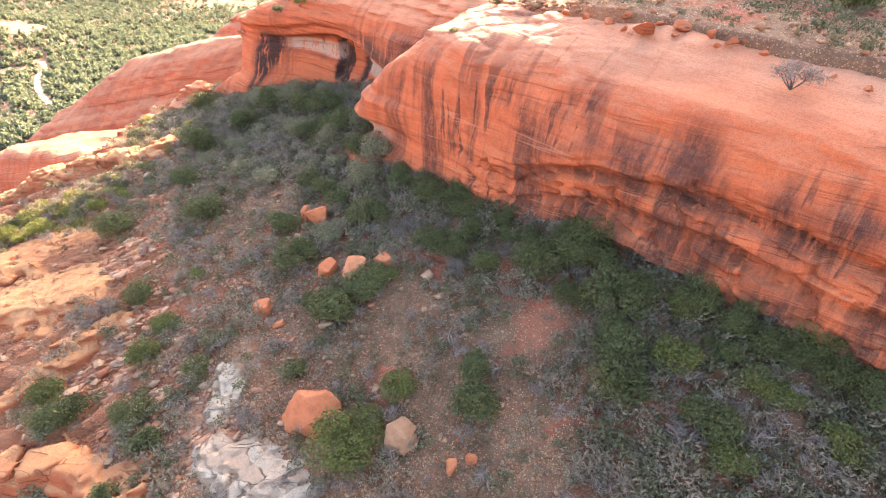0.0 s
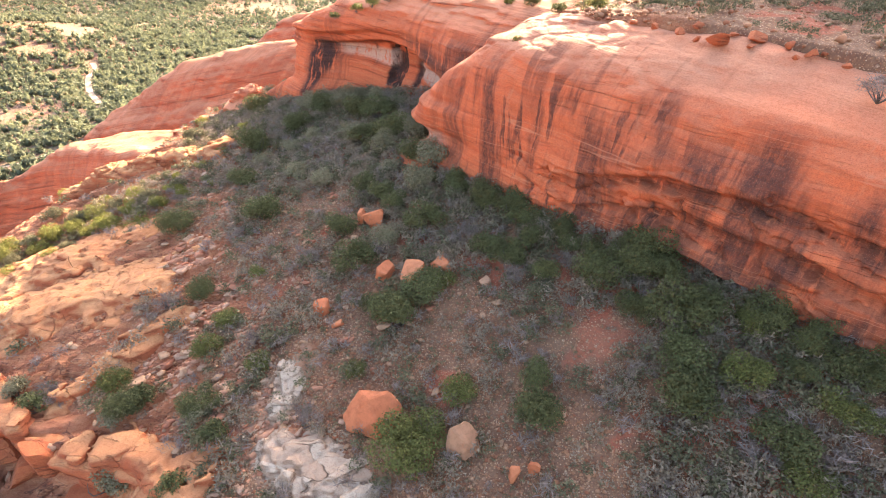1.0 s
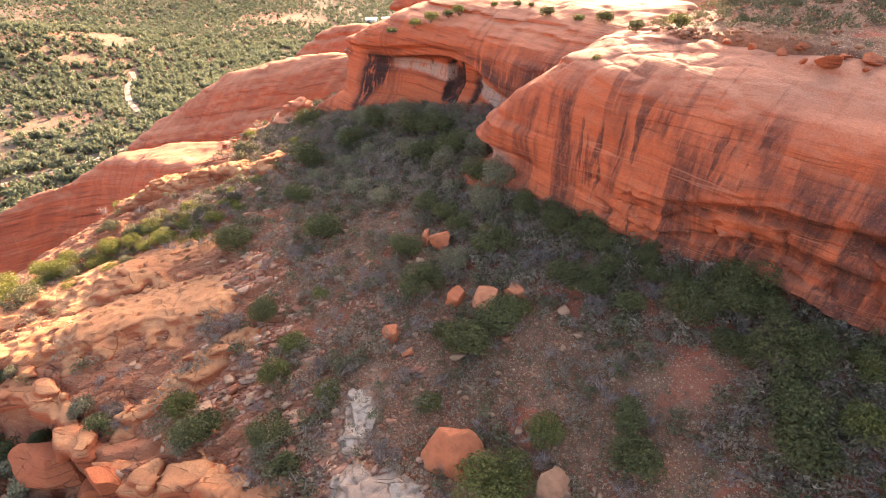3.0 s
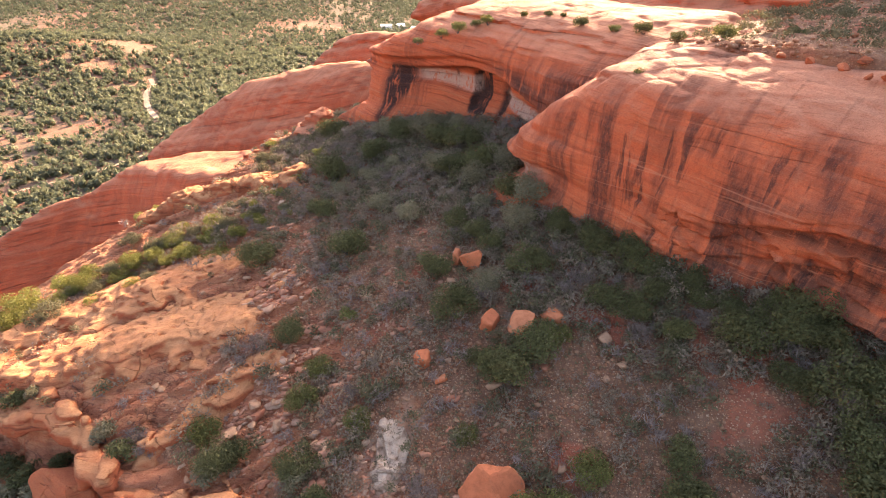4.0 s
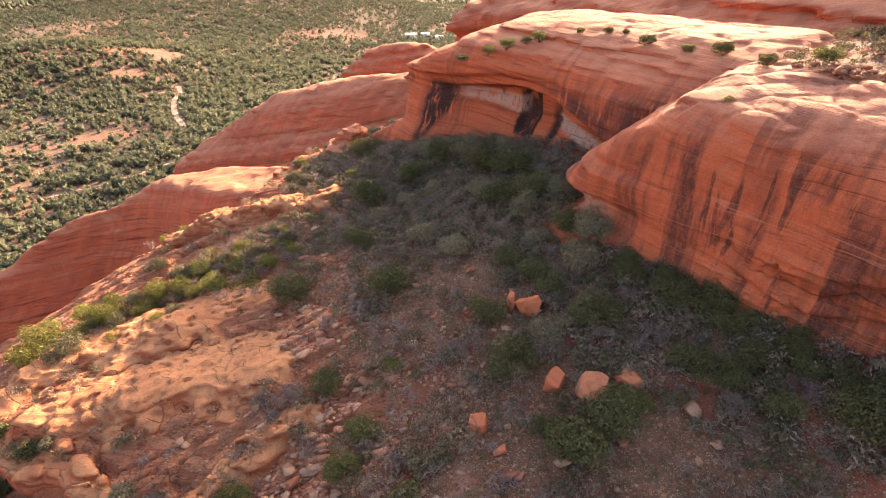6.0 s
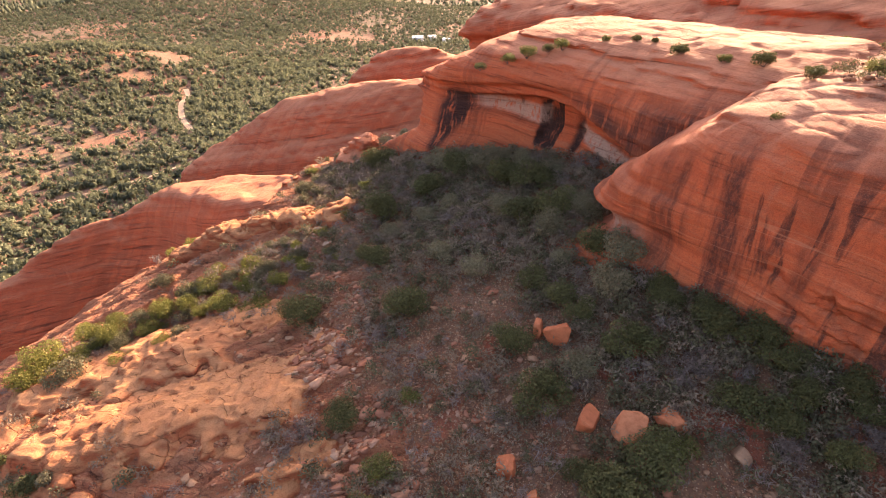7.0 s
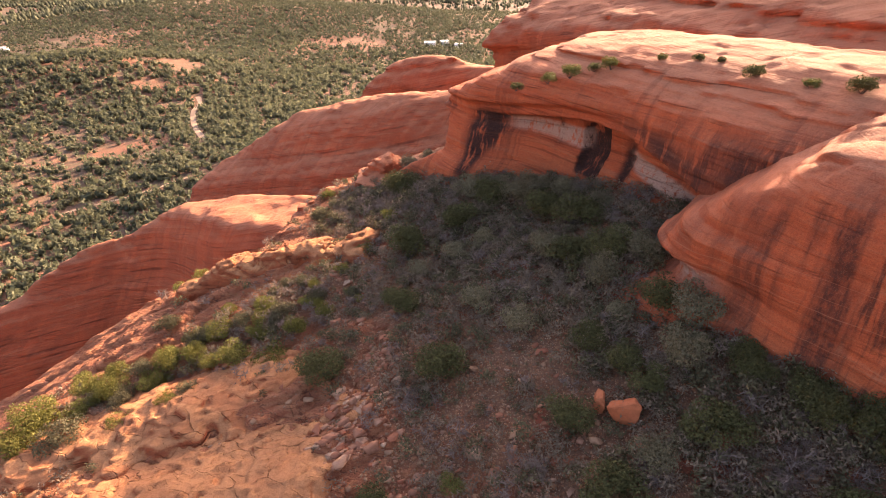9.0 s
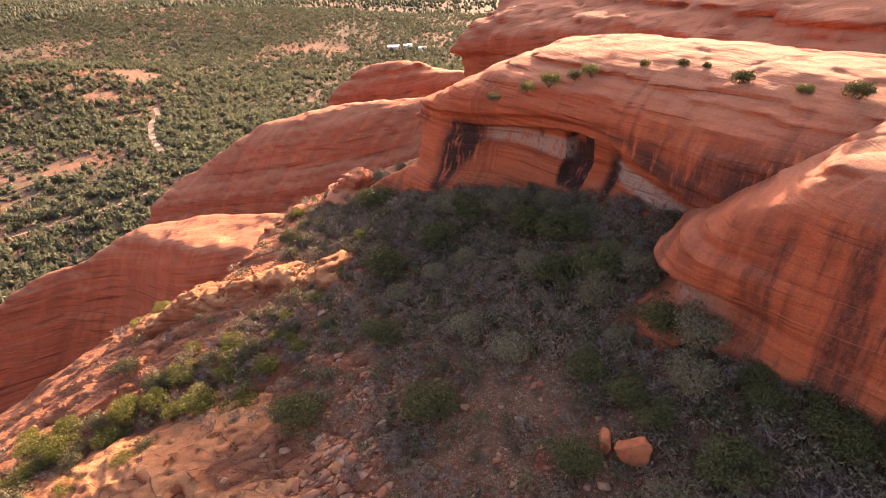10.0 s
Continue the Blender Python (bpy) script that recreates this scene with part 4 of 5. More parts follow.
def hull_mesh(points, seed, fine=2, worn=0.09, rough=0.05):
    """The hull of a few corners with worn edges and a rough, chipped surface."""
    bm = bmesh.new()
    for p in points:
        bm.verts.new(p)
    got = bmesh.ops.convex_hull(bm, input=bm.verts)
    bmesh.ops.delete(bm, geom=[g for g in got["geom_interior"] if isinstance(g, bmesh.types.BMVert)], context="VERTS")
    bmesh.ops.dissolve_limit(bm, angle_limit=radians(12), verts=bm.verts, edges=bm.edges)
    bmesh.ops.bevel(bm, geom=list(bm.edges), offset=worn, segments=1, profile=0.5, affect="EDGES")
    bmesh.ops.triangulate(bm, faces=bm.faces)
    for i in range(fine):
        bmesh.ops.subdivide_edges(bm, edges=bm.edges, cuts=1, use_grid_fill=True)
        bmesh.ops.triangulate(bm, faces=bm.faces)
    bm.verts.index_update()
    v = np.array([p.co[:] for p in bm.verts])
    f = np.array([[q.index for q in p.verts] for p in bm.faces])
    bm.free()
    size = np.ptp(v, axis=0).max()
    n = np.stack([fbm(v[:, 0] + seed + k * 7, v[:, 1], v[:, 2], 3.0 / size, 4, 0.55) for k in range(3)], -1)
    return v + rough * size * 0.5 * n, f


def random_corners(seed, count=17):
    r = np.random.default_rng(seed)
    d = r.normal(size=(count, 3))
    d = np.sign(d) * np.abs(d) ** 0.6
    d /= np.linalg.norm(d, axis=1)[:, None]
    d = d * r.uniform(0.42, 0.58, (count, 1))
    d[:, 2] = d[:, 2] - d[:, 2].min() - 0.15
    return d


def boulder(name, label, x, y, size, yaw, seed, mat, cuts=7, group="", sink=0.0, z=None, tip=(0, 0), corners=None):
    if corners is not None:
        v, f = hull_mesh(corners, seed, 3, 0.08, 0.06)
    elif mat is MAT_BOULDER:
        v, f = hull_mesh(random_corners(seed) * np.array(size), seed, 2, min(0.07, 0.035 * min(size)))
    else:
        v, f = boulder_mesh(seed, size, cuts, 4, 0.06, (0.20, 0.38))
    ob = part(name, v, f, mat, smooth=True)
    ob.data.set_sharp_from_angle(angle=radians(16))
    ob.matrix_basis = pose(x, y, (ground_z(x, y) if z is None else z) - sink, tip[0], tip[1], yaw)
    return tagged(ob, label, "boulder", group)


def ground_z(x, y):
    return float(ground_fine(np.array([x]), np.array([y]))[0])


boulder("orange_boulder", "large smooth orange sandstone boulder on the slope", -8.0, 21.6, None, -6, 5, MAT_BOULDER, corners=[
    (-1.95, -0.3, 0.45), (-1.0, 0.5, 1.95), (0.9, 0.9, 2.0), (1.75, 0.4, 1.35), (1.85, -0.5, 0.5), (0.7, -1.25, -0.2), (-1.5, -0.95, -0.1), (0.5, -0.95, 1.0),
    (1.5, 1.1, -0.3), (-1.3, 1.1, -0.3), (-0.2, -0.1, 1.95), (1.3, -0.9, -0.2)])
boulder("lichened_boulder", "grey lichened boulder with one orange side", -2.4, 19.5, None, 20, 11, MAT_GREYROCK, corners=[
    (-1.05, -0.3, 0.2), (-0.7, 0.3, 1.6), (0.4, 0.5, 1.75), (1.05, 0.1, 0.9), (0.9, -0.6, 0.1), (-0.2, -0.75, 0.2), (-0.8, 0.8, -0.2), (0.8, 0.8, -0.2), (0.1, -0.5, 1.2), (0, -0.8, -0.2)])
for n_, (x, y, s, yaw, seed) in enumerate([(-6.7, 32.2, (2.2, 1.9, 2.2), 20, 12), (-8.8, 32.9, (2.0, 1.6, 1.5), 70, 15), (-4.4, 32.9, (2.0, 1.6, 1.4), -15, 18)]):
    boulder("slope_boulder", "orange sandstone boulder half buried among bushes", x, y, s, yaw, seed, MAT_BOULDER, 12, "boulders among the bushes")
boulder("round_boulder", "small rounded red boulder on bare soil", -13.4, 30.2, (1.6, 1.4, 1.8), 0, 21, MAT_BOULDER, 8)
boulder("flat_boulder", "low red rock beside a rounded boulder", -11.9, 28.9, (1.1, 0.9, 0.6), 30, 24, MAT_BOULDER, 10)
boulder("split_boulder", "tall broken orange rock slab beside bushes", -10.6, 38.9, (2.1, 1.5, 2.7), 15, 27, MAT_BOULDER, 12)
boulder("split_boulder", "small broken rock leaning by a slab", -11.9, 39.7, (1.2, 1.0, 1.6), 65, 29, MAT_BOULDER, 8)
boulder("standing_slab", "thin orange slab standing on edge in brush", 0.5, 17.8, (0.8, 0.5, 1.6), 10, 31, MAT_BOULDER, 10)
boulder("standing_slab", "thin orange slab standing on edge in brush", 1.6, 18.1, (0.9, 0.5, 1.7), -20, 34, MAT_BOULDER, 10)
boulder("rim_block", "large cracked red block on the ledge edge", -36.6, 22.3, (6.0, 4.8, 4.4), 15, 42, MAT_LEDGE, 13, "blocks along the ledge", 0.9)
boulder("rim_block", "large cracked red block on the ledge edge", -32.8, 20.9, (4.0, 3.3, 3.2), 50, 45, MAT_LEDGE, 13, "blocks along the ledge", 0.8)
boulder("rim_block", "red weathered block on the ledge edge", -29.3, 20.2, (4.4, 3.2, 2.9), -20, 47, MAT_LEDGE, 13, "blocks along the ledge", 0.7)
boulder("rim_block", "red weathered block on the ledge edge", -25.8, 18.8, (4.2, 2.9, 2.5), -10, 49, MAT_LEDGE, 13, "blocks along the ledge", 0.7)

# rounded blocks along the shelf on top of the long cliff
for i, (x, y, s) in enumerate([(13.0, 36.1, 2.6), (15.2, 36.0, 2.4), (14.1, 36.8, 1.3), (16.6, 34.6, 1.5), (11.2, 38.2, 1.7), (10.0, 39.6, 1.4), (8.8, 41.2, 1.3), (11.8, 36.6, 1.2), (17.4, 33.4, 1.6), (18.6, 31.8, 1.1), (16.4, 33.2, 1.0), (19.8, 30.2, 1.3), (20.9, 28.8, 0.9), (22.0, 27.4, 1.1), (18.2, 33.6, 0.8), (12.6, 38.9, 1.5), (14.6, 35.0, 1.0)]):
    s = 0.72 * s
    m_, n_ = along(x, y)
    boulder("shelf_block", "rounded pink sandstone block on the cliff-top shelf", x, y, (0.75 * s, 0.62 * s, 0.42 * s), 23 * i, 60 + i, MAT_LEDGE, 8,
            "blocks on the cliff-top shelf", 0.1 * s, float(plateau(m_, n_)) + 0.15)


def loose_rocks():
    """Loose rocks that can be told apart on the slope: three shapes, copied."""
    base = []
    for i in range(5):
        v, f = boulder_mesh(200 + i, (1.0, 0.8, 0.55), 8, 2)
        ob = part("rock", v, f, MAT_RUBBLE)
        base.append(tagged(ob, "loose angular pink sandstone rock on the slope", "rock", "loose rocks on the slope"))
    r = np.random.default_rng(77)
    spots = []
    while len(spots) < 285:
        x, y = r.uniform(-40, 12), r.uniform(16, 66)
        m, n = along(x, y)
        w = 0.2 + 1.0 * math.exp(-((x + 22) / 5) ** 2 - ((y - 25) / 8) ** 2) + 0.5 * math.exp(-((x + 33) / 3) ** 2)
        if n < 27 and r.random() < w:
            spots.append((x, y, r.lognormal(-0.85, 0.45), r.uniform(0, 360), int(r.integers(5))))
    for x, y, s, yaw, k in spots:
        copy_thing(base[k], pose(x, y, ground_z(x, y), r.uniform(-15, 15), r.uniform(-15, 15), yaw) @ Matrix.Scale(min(s, 1.5), 4))
    for k, ob in enumerate(base):
        x, y = -18 - 2.2 * k, 23 + 1.3 * k
        ob.matrix_basis = pose(x, y, ground_z(x, y), 0, 0, 40 * k)


loose_rocks()


def scatter(name, templates, xy, size, mat, label, category, lift=0.0, z=None, seed=1, turned=(0, 360)):
    """Many small things that nobody could count, in one mesh."""
    r = np.random.default_rng(seed)
    x, y = xy
    z = ground_fine(x, y) if z is None else z
    pick = r.integers(len(templates), size=len(x))
    yaw = r.uniform(radians(turned[0]), radians(turned[1]), len(x))
    flat = r.uniform(0.75, 1.3, len(x))
    V, Fc, off = [], [], 0
    for k, (tv, tf) in enumerate(templates):
        sel = np.nonzero(pick == k)[0]
        if not len(sel):
            continue
        c, s = np.cos(yaw[sel]), np.sin(yaw[sel])
        p = np.empty((len(sel), len(tv), 3), np.float32)
        p[:, :, 0] = (c[:, None] * tv[:, 0] - s[:, None] * tv[:, 1]) * size[sel, None] + x[sel, None]
        p[:, :, 1] = (s[:, None] * tv[:, 0] + c[:, None] * tv[:, 1]) * size[sel, None] + y[sel, None]
        p[:, :, 2] = tv[:, 2] * (size[sel] * flat[sel])[:, None] + (z[sel] + lift)[:, None]
        f = tf[None] + (np.arange(len(sel)) * len(tv))[:, None, None] + off
        V.append(p.reshape(-1, 3))
        Fc.append(f.reshape(-1, tf.shape[1]))
        off += len(sel) * len(tv)
    ob = part(name, np.concatenate(V), np.concatenate(Fc), mat)
    return tagged(ob, label, category, kind="stuff")


def pick_spots(count, box, weight, seed):
    r = np.random.default_rng(seed)
    xs, ys, have = [], [], 0
    while have < count:
        x, y = r.uniform(box[0], box[2], 20000), r.uniform(box[1], box[3], 20000)
        ok = r.random(20000) < weight(x, y)
        xs.append(x[ok])
        ys.append(y[ok])
        have += ok.sum()
    return np.concatenate(xs)[:count], np.concatenate(ys)[:count]


def on_bench(x, y):
    m, n = along(x, y)
    inside = (n < 29.5 + 3.5 * sstep(-34, -12, m)) | ((m < -40) & (n < 35.5 + 3 * sstep(-64, -50, m)))
    s = 1.5 - 0.30 * (x + 38) - 0.954 * (y - 24.6)
    return inside & (x > -56) & (y < 80) & ((s < 0.5) | (x > -19))


def pebble(seed):
    v, f = boulder_mesh(seed, (1, 0.8, 0.5), 6, 1)
    return v, f


r_ = np.random.default_rng(5)
xy = pick_spots(8000, (-56, 10, 26, 70), lambda x, y: on_bench(x, y) * (0.25 + 0.75 * np.maximum.reduce([
    blob(x, y, -22, 24, 7, 10), blob(x, y, -25, 47, 6, 12), blob(x, y, -33, 55, 4, 8), 0.8 * blob(x, y, -14, 27, 8, 6)])) * (1 - 0.8 * blob(x, y, 6.3, 25.5, 2.6, 1.8, 20)), 11)
scatter("rubble", [pebble(300 + i) for i in range(6)], xy, r_.lognormal(-1.7, 0.45, 8000).clip(0.1, 0.5), MAT_RUBBLE,
        "pink and grey stone rubble strewn over the slope", "rubble", seed=12)


def plate(seed):
    """An angular slab, longer than wide, tipped a little."""
    r = np.random.default_rng(seed)
    p = random_corners(seed, 10) * np.array([1.25, 0.7, 0.5])
    a = r.uniform(-0.35, 0.35)
    p = np.stack([p[:, 0], p[:, 1] * math.cos(a) - p[:, 2] * math.sin(a), p[:, 1] * math.sin(a) + p[:, 2] * math.cos(a) - 0.05], -1)
    return hull_mesh(p, seed, 0, 0.03, 0.0)


def plate_weight(x, y):
    w = np.maximum.reduce([blob(x, y, -24.5, 31, 3.2, 6.5, -20), blob(x, y, -20, 24, 4.5, 4.5), blob(x, y, -17, 20.5, 3.5, 3), 0.8 * blob(x, y, -27.5, 39, 2.5, 4), 0.5 * blob(x, y, -26, 48, 3, 8),
                           0.35 * blob(x, y, -33, 58, 2.5, 8), 0.25 * blob(x, y, -18, 32, 6, 8)])
    return on_bench(x, y) * w * sstep(-0.5, 0.2, fbm(x, y, 4.9, 0.35, 3))


xy = pick_spots(3000, (-50, 12, 0, 70), plate_weight, 17)
scatter("stone_plates", [plate(360 + i) for i in range(9)], xy, r_.lognormal(-1.0, 0.5, 3000).clip(0.15, 1.3), MAT_PLATES,
        "broken pink and pale stone plates lying along the bedding", "rubble", seed=18, turned=(10, 85))
octa = np.array([(1, 0, 0), (-1, 0, 0), (0, 1, 0), (0, -1, 0), (0, 0, 0.7), (0, 0, -0.5)]) * 0.6
octa_f = np.array([(0, 2, 4), (2, 1, 4), (1, 3, 4), (3, 0, 4), (2, 0, 5), (1, 2, 5), (3, 1, 5), (0, 3, 5)])
grit = [(octa * (1 + 0.3 * np.random.default_rng(350 + i).normal(size=(6, 3))), octa_f) for i in range(6)]
xy = pick_spots(20000, (-50, 12, 20, 66), lambda x, y: on_bench(x, y) * (1 - 0.8 * rockiness(x, y)) * (0.3 + 0.7 * sstep(24, 10, along(x, y)[1])) * (1 - 0.3 * blob(x, y, 6.3, 25.5, 2.6, 1.8, 20)), 15)
scatter("gravel", grit, xy, r_.lognormal(-2.05, 0.4, 20000).clip(0.06, 0.35), MAT_RUBBLE, "small angular gravel covering the open slope", "gravel", seed=16)
xy = pick_spots(1500, (-10, 18, 34, 66), lambda x, y: ((along(x, y)[1] - soil_edge(along(x, y)[0]) > -0.6) & (along(x, y)[0] > -30)) *
                (0.15 + np.exp(-((along(x, y)[1] - soil_edge(along(x, y)[0]) - 0.6) / 1.4) ** 2)), 13)
scatter("shelf_rubble", [pebble(320 + i) for i in range(5)], xy, r_.lognormal(-1.3, 0.5, 1500).clip(0.1, 0.9), MAT_RUBBLE,
        "broken stone plates along the cliff-top shelf", "rubble", lift=0.05, seed=14)


# ---- bushes ----
def leaves(seed, w, h, leaf, count, clumps, ratio=0.6, fill=0.3):
    """Leaf sprays of a crown about w wide and h high, in uneven clumps with gaps."""
    r = np.random.default_rng(seed)
    d = r.normal(size=(clumps, 3))
    d[:, 2] = np.abs(d[:, 2]) * 0.9 - 0.15
    d /= np.linalg.norm(d, axis=1)[:, None]
    rad = r.uniform(0.35, 0.80, clumps)[:, None]
    c = d * rad * np.array([w / 2, w / 2, h * 0.55]) * np.array([1, r.uniform(0.75, 1.1), 1]) + np.array([0, 0, h * 0.45])
    cr = r.uniform(0.16, 0.30, clumps) * w
    k = r.choice(clumps, count, p=cr ** 2 / (cr ** 2).sum())
    q = r.normal(size=(count, 3))
    q /= np.linalg.norm(q, axis=1)[:, None]
    shell = r.uniform(1 - fill, 1.08, count)
    p = c[k] + q * (cr[k] * shell)[:, None] * np.array([1, 1, 0.8])
    p[:, 2] = np.maximum(p[:, 2], 0.06)
    nrm = q + 0.7 * r.normal(size=(count, 3)) + np.array([0, 0, 0.3])
    t = np.cross(nrm, r.normal(size=(count, 3)))
    t /= np.linalg.norm(t, axis=1)[:, None]
    b = np.cross(nrm, t)
    b /= np.linalg.norm(b, axis=1)[:, None]
    s = (leaf * r.uniform(0.6, 1.4, count))[:, None]
    v = np.stack([p - t * s * 1.1 - b * s * ratio * 0.5, p + t * s * 1.1 - b * s * ratio * 0.7, p + t * s * 0.2 + b * s * ratio * 1.2], 1)
    return v.reshape(-1, 3), np.arange(count * 3).reshape(-1, 3)


def limbs(seed, w, h, count, thick):
    """Tapered, bent limbs from one root."""
    r = np.random.default_rng(seed)
    V, Fc = [], []
    for i in range(count):
        a = r.uniform(0, 2 * np.pi)
        reach, top = r.uniform(0.2, 0.42) * w, r.uniform(0.5, 0.85) * h
        bend = r.normal(size=2) * 0.08 * w
        for j in range(5):
            t = j / 4
            cx = math.cos(a) * reach * t + bend[0] * math.sin(3 * t)
            cy = math.sin(a) * reach * t + bend[1] * math.sin(3 * t)
            rad = thick * (1 - 0.85 * t)
            for s in range(5):
                u = 2 * math.pi * s / 5
                V.append((cx + rad * math.cos(u), cy + rad * math.sin(u), top * t - 0.1))
        o = i * 25
        for j in range(4):
            for s in range(5):
                Fc.append((o + 5 * j + s, o + 5 * j + (s + 1) % 5, o + 5 * j + 5 + (s + 1) % 5, o + 5 * j + 5 + s))
    return np.array(V), np.array(Fc)


def bush(name, label, group, seed, w, h, leaf, count, clumps, mat, ratio=0.6, fill=0.3, stems=5, thick=0.06):
    root = new(name)
    tagged(root, label, "bush", group)
    part("trunk", *limbs(seed, w, h, stems, thick), MAT_BARK, root)
    part("crown", *leaves(seed + 50, w, h, leaf, count, clumps, ratio, fill), mat, root)
    return root


def plant(templates, spots, seed, base=3.0, z_of=None):
    """Copies of the bushes at (x, y, width) spots; the templates themselves take the first spots."""
    r = np.random.default_rng(seed)
    later = []
    for i, (x, y, w) in enumerate(spots):
        ob = templates[i % len(templates)]
        k = w / base * r.uniform(0.92, 1.08)
        m = pose(x, y, (z_of or ground_z)(x, y) - 0.05, 0, 0, r.uniform(0, 360)) @ Matrix.Diagonal((k, k, k * r.uniform(0.85, 1.1), 1))
        if i < len(templates):
            later.append((ob, m))
        else:
            copy_thing(ob, m)
    for ob, m in later:
        ob.matrix_basis = m


# evergreen bushes under the long cliff
FOOT_BUSHES = [(2.4, 34, 2.6), (3.4, 30.6, 2.4), (6.7, 30, 3.6), (9.2, 29.8, 3.2), (10.6, 25.7, 3.4), (10.3, 23.5, 3.3), (9.8, 20.3, 3.9), (14.1, 18.6, 3.2),
                (15.9, 21.9, 2.2), (22.4, 19.2, 2.4), (2, 23.3, 2.2), (2.5, 20.5, 3.5), (4.4, 38.9, 2.3), (7.7, 36.5, 2.7), (10.1, 31, 3.3), (8.3, 26.9, 2.7),
                (20.9, 23.8, 2.4), (23.4, 22, 3.3), (22.3, 23.5, 2.4), (6, 37, 2.3), (1.6, 38.7, 2.3), (18.8, 21.5, 2.7), (18.4, 24.3, 2.4)]
# evergreen bushes in the alcove and on the open slope
SLOPE_BUSHES = [(-22.2, 42.6, 3.5), (-13.5, 38.8, 3.1), (-11.4, 34.2, 3.3), (-9, 29.7, 2.5), (-6.9, 28.3, 4.5), (-5.5, 30.4, 3.3), (-7.9, 47, 3.3),
                (-6.1, 37.7, 3.3), (-0.6, 33.6, 3.4), (0.7, 32.8, 2.5), (-24.1, 32.9, 2.6), (-25.3, 22.7, 2.8), (-19.8, 22.5, 2.6), (-26.8, 49.4, 3.3),
                (-28.5, 57.1, 4.4), (-31.2, 42.7, 3.2), (-13.5, 52.7, 3.8), (-11, 52.7, 3.7), (-21.4, 63.9, 3.8), (-23.7, 61.5, 3.8), (-32.4, 70.9, 4.4),
                (-16.2, 60.1, 4.2), (-13.1, 57.8, 4), (-1.2, 39.2, 2.9), (-4.2, 41.7, 2.5), (-12.4, 44.3, 2.7), (-10.5, 42.5, 2.6), (-9.2, 41, 2.5)]
REAR_BUSHES = [(-20.3, 48.9, 3.1), (-6, 45.6, 3.7), (-10.2, 46.6, 2.5), (-9.7, 54.1, 2.8), (-8.3, 52.4, 2.8), (-11.2, 59.8, 2.6), (-14.1, 62.7, 2.8),
                (-17.3, 63.5, 3.4), (-20.8, 65.4, 3.5), (-23.8, 66, 3.6), (-18.8, 62.5, 3.3), (-34, 78.7, 3), (-30.9, 78.6, 2.2), (-7.2, 42.7, 3.1),
                (-9.4, 36.4, 2.8), (-11.6, 50.1, 3.1), (-23.9, 56.7, 2.6), (-26.7, 54.8, 2.6), (-20.9, 57.7, 3.1), (-15.8, 54.1, 2.9), (-17, 46.3, 2.5)]
OLIVE_BUSHES = [(16.1, 27.2, 2.8), (13.3, 22, 2.6), (14.7, 16.9, 2.5), (20.8, 22.2, 2.8), (-6, 19.1, 3.9), (-4.8, 20.2, 2.9), (-20.9, 29.7, 2.2), (-21, 27, 2.3),
                (-16.8, 25.7, 1.8), (-27.5, 25.2, 2.5), (-20, 34.7, 1.5), (18.3, 19.2, 1.9), (-9.8, 24.7, 1.6), (19.7, 16.8, 2.6), (17.1, 19.9, 2.2),
                (-2.6, 22.7, 2.2), (14.5, 25, 2.3), (-4.4, 31.2, 2.1)]
RIM_BUSHES = [(-39.3, 43.9, 2.7), (-36.3, 44.4, 2.9), (-41.1, 48.2, 2.1), (-45.4, 43.8, 2.7), (-45.9, 41.9, 2.4), (-44.5, 46.5, 2.5), (-51.2, 41, 2.6),
                (-52.8, 37.4, 3.4), (-49, 36.3, 3.2), (-52.3, 35.4, 3.3), (-42.7, 47.2, 2.2), (-41.4, 40.4, 1.5), (-45, 37.6, 2.3), (-42.2, 39.3, 1.5),
                (-37.7, 49.2, 2.1), (-45.3, 58.4, 1.9), (-53.4, 59.4, 2.1), (-47.6, 56, 1.9), (-33.5, 58.8, 2), (-32.2, 64.3, 1.8), (-41.8, 68, 2.4),
                (-52.7, 55.5, 2), (-44, 75.1, 1.9), (-40.2, 45.6, 1.8), (-38.2, 46.8, 1.6), (-43.4, 44.6, 2.0), (-47.2, 42.8, 1.9), (-48.4, 40.4, 2.2), (-50.2, 38.6, 2.0),
                (-47.0, 39.6, 1.7), (-46.6, 45.2, 1.6), (-40.0, 50.4, 1.7), (-35.2, 51.6, 1.9), (-35.4, 47.2, 2.0), (-43.6, 50.2, 1.5), (-37.6, 53.6, 1.6), (-33.8, 49.6, 1.8), (-34.2, 55.0, 1.5)]
evergreen = [bush("evergreen_bush", "dense dark green evergreen bush on the stony slope", "evergreen bushes", 400 + i, 3.0, (2.0, 2.4, 1.8, 2.2, 2.6)[i],
                  0.060, 5200, (15, 13, 18, 16, 12)[i], MAT_GREEN) for i in range(5)]
r_foot = np.random.default_rng(64)
for i in range(24):
    m_, n_ = -33.5 + 1.65 * i + r_foot.normal() * 0.4, 27.9 + 0.03 * i + r_foot.normal() * 0.35
    FOOT_BUSHES.append((0.731 * m_ + 0.683 * n_, -0.683 * m_ + 0.731 * n_, r_foot.uniform(1.7, 2.9)))
plant(evergreen, FOOT_BUSHES + SLOPE_BUSHES, 21)
scrub = [bush("scrub_bush", "grey-green scrub bush in the shaded alcove", "scrub bushes in the alcove", 415 + i, 3.0, (2.0, 2.3, 1.8)[i], 0.062, 4200, (14, 12, 16)[i], MAT_SCRUB) for i in range(3)]
plant(scrub, REAR_BUSHES, 27)
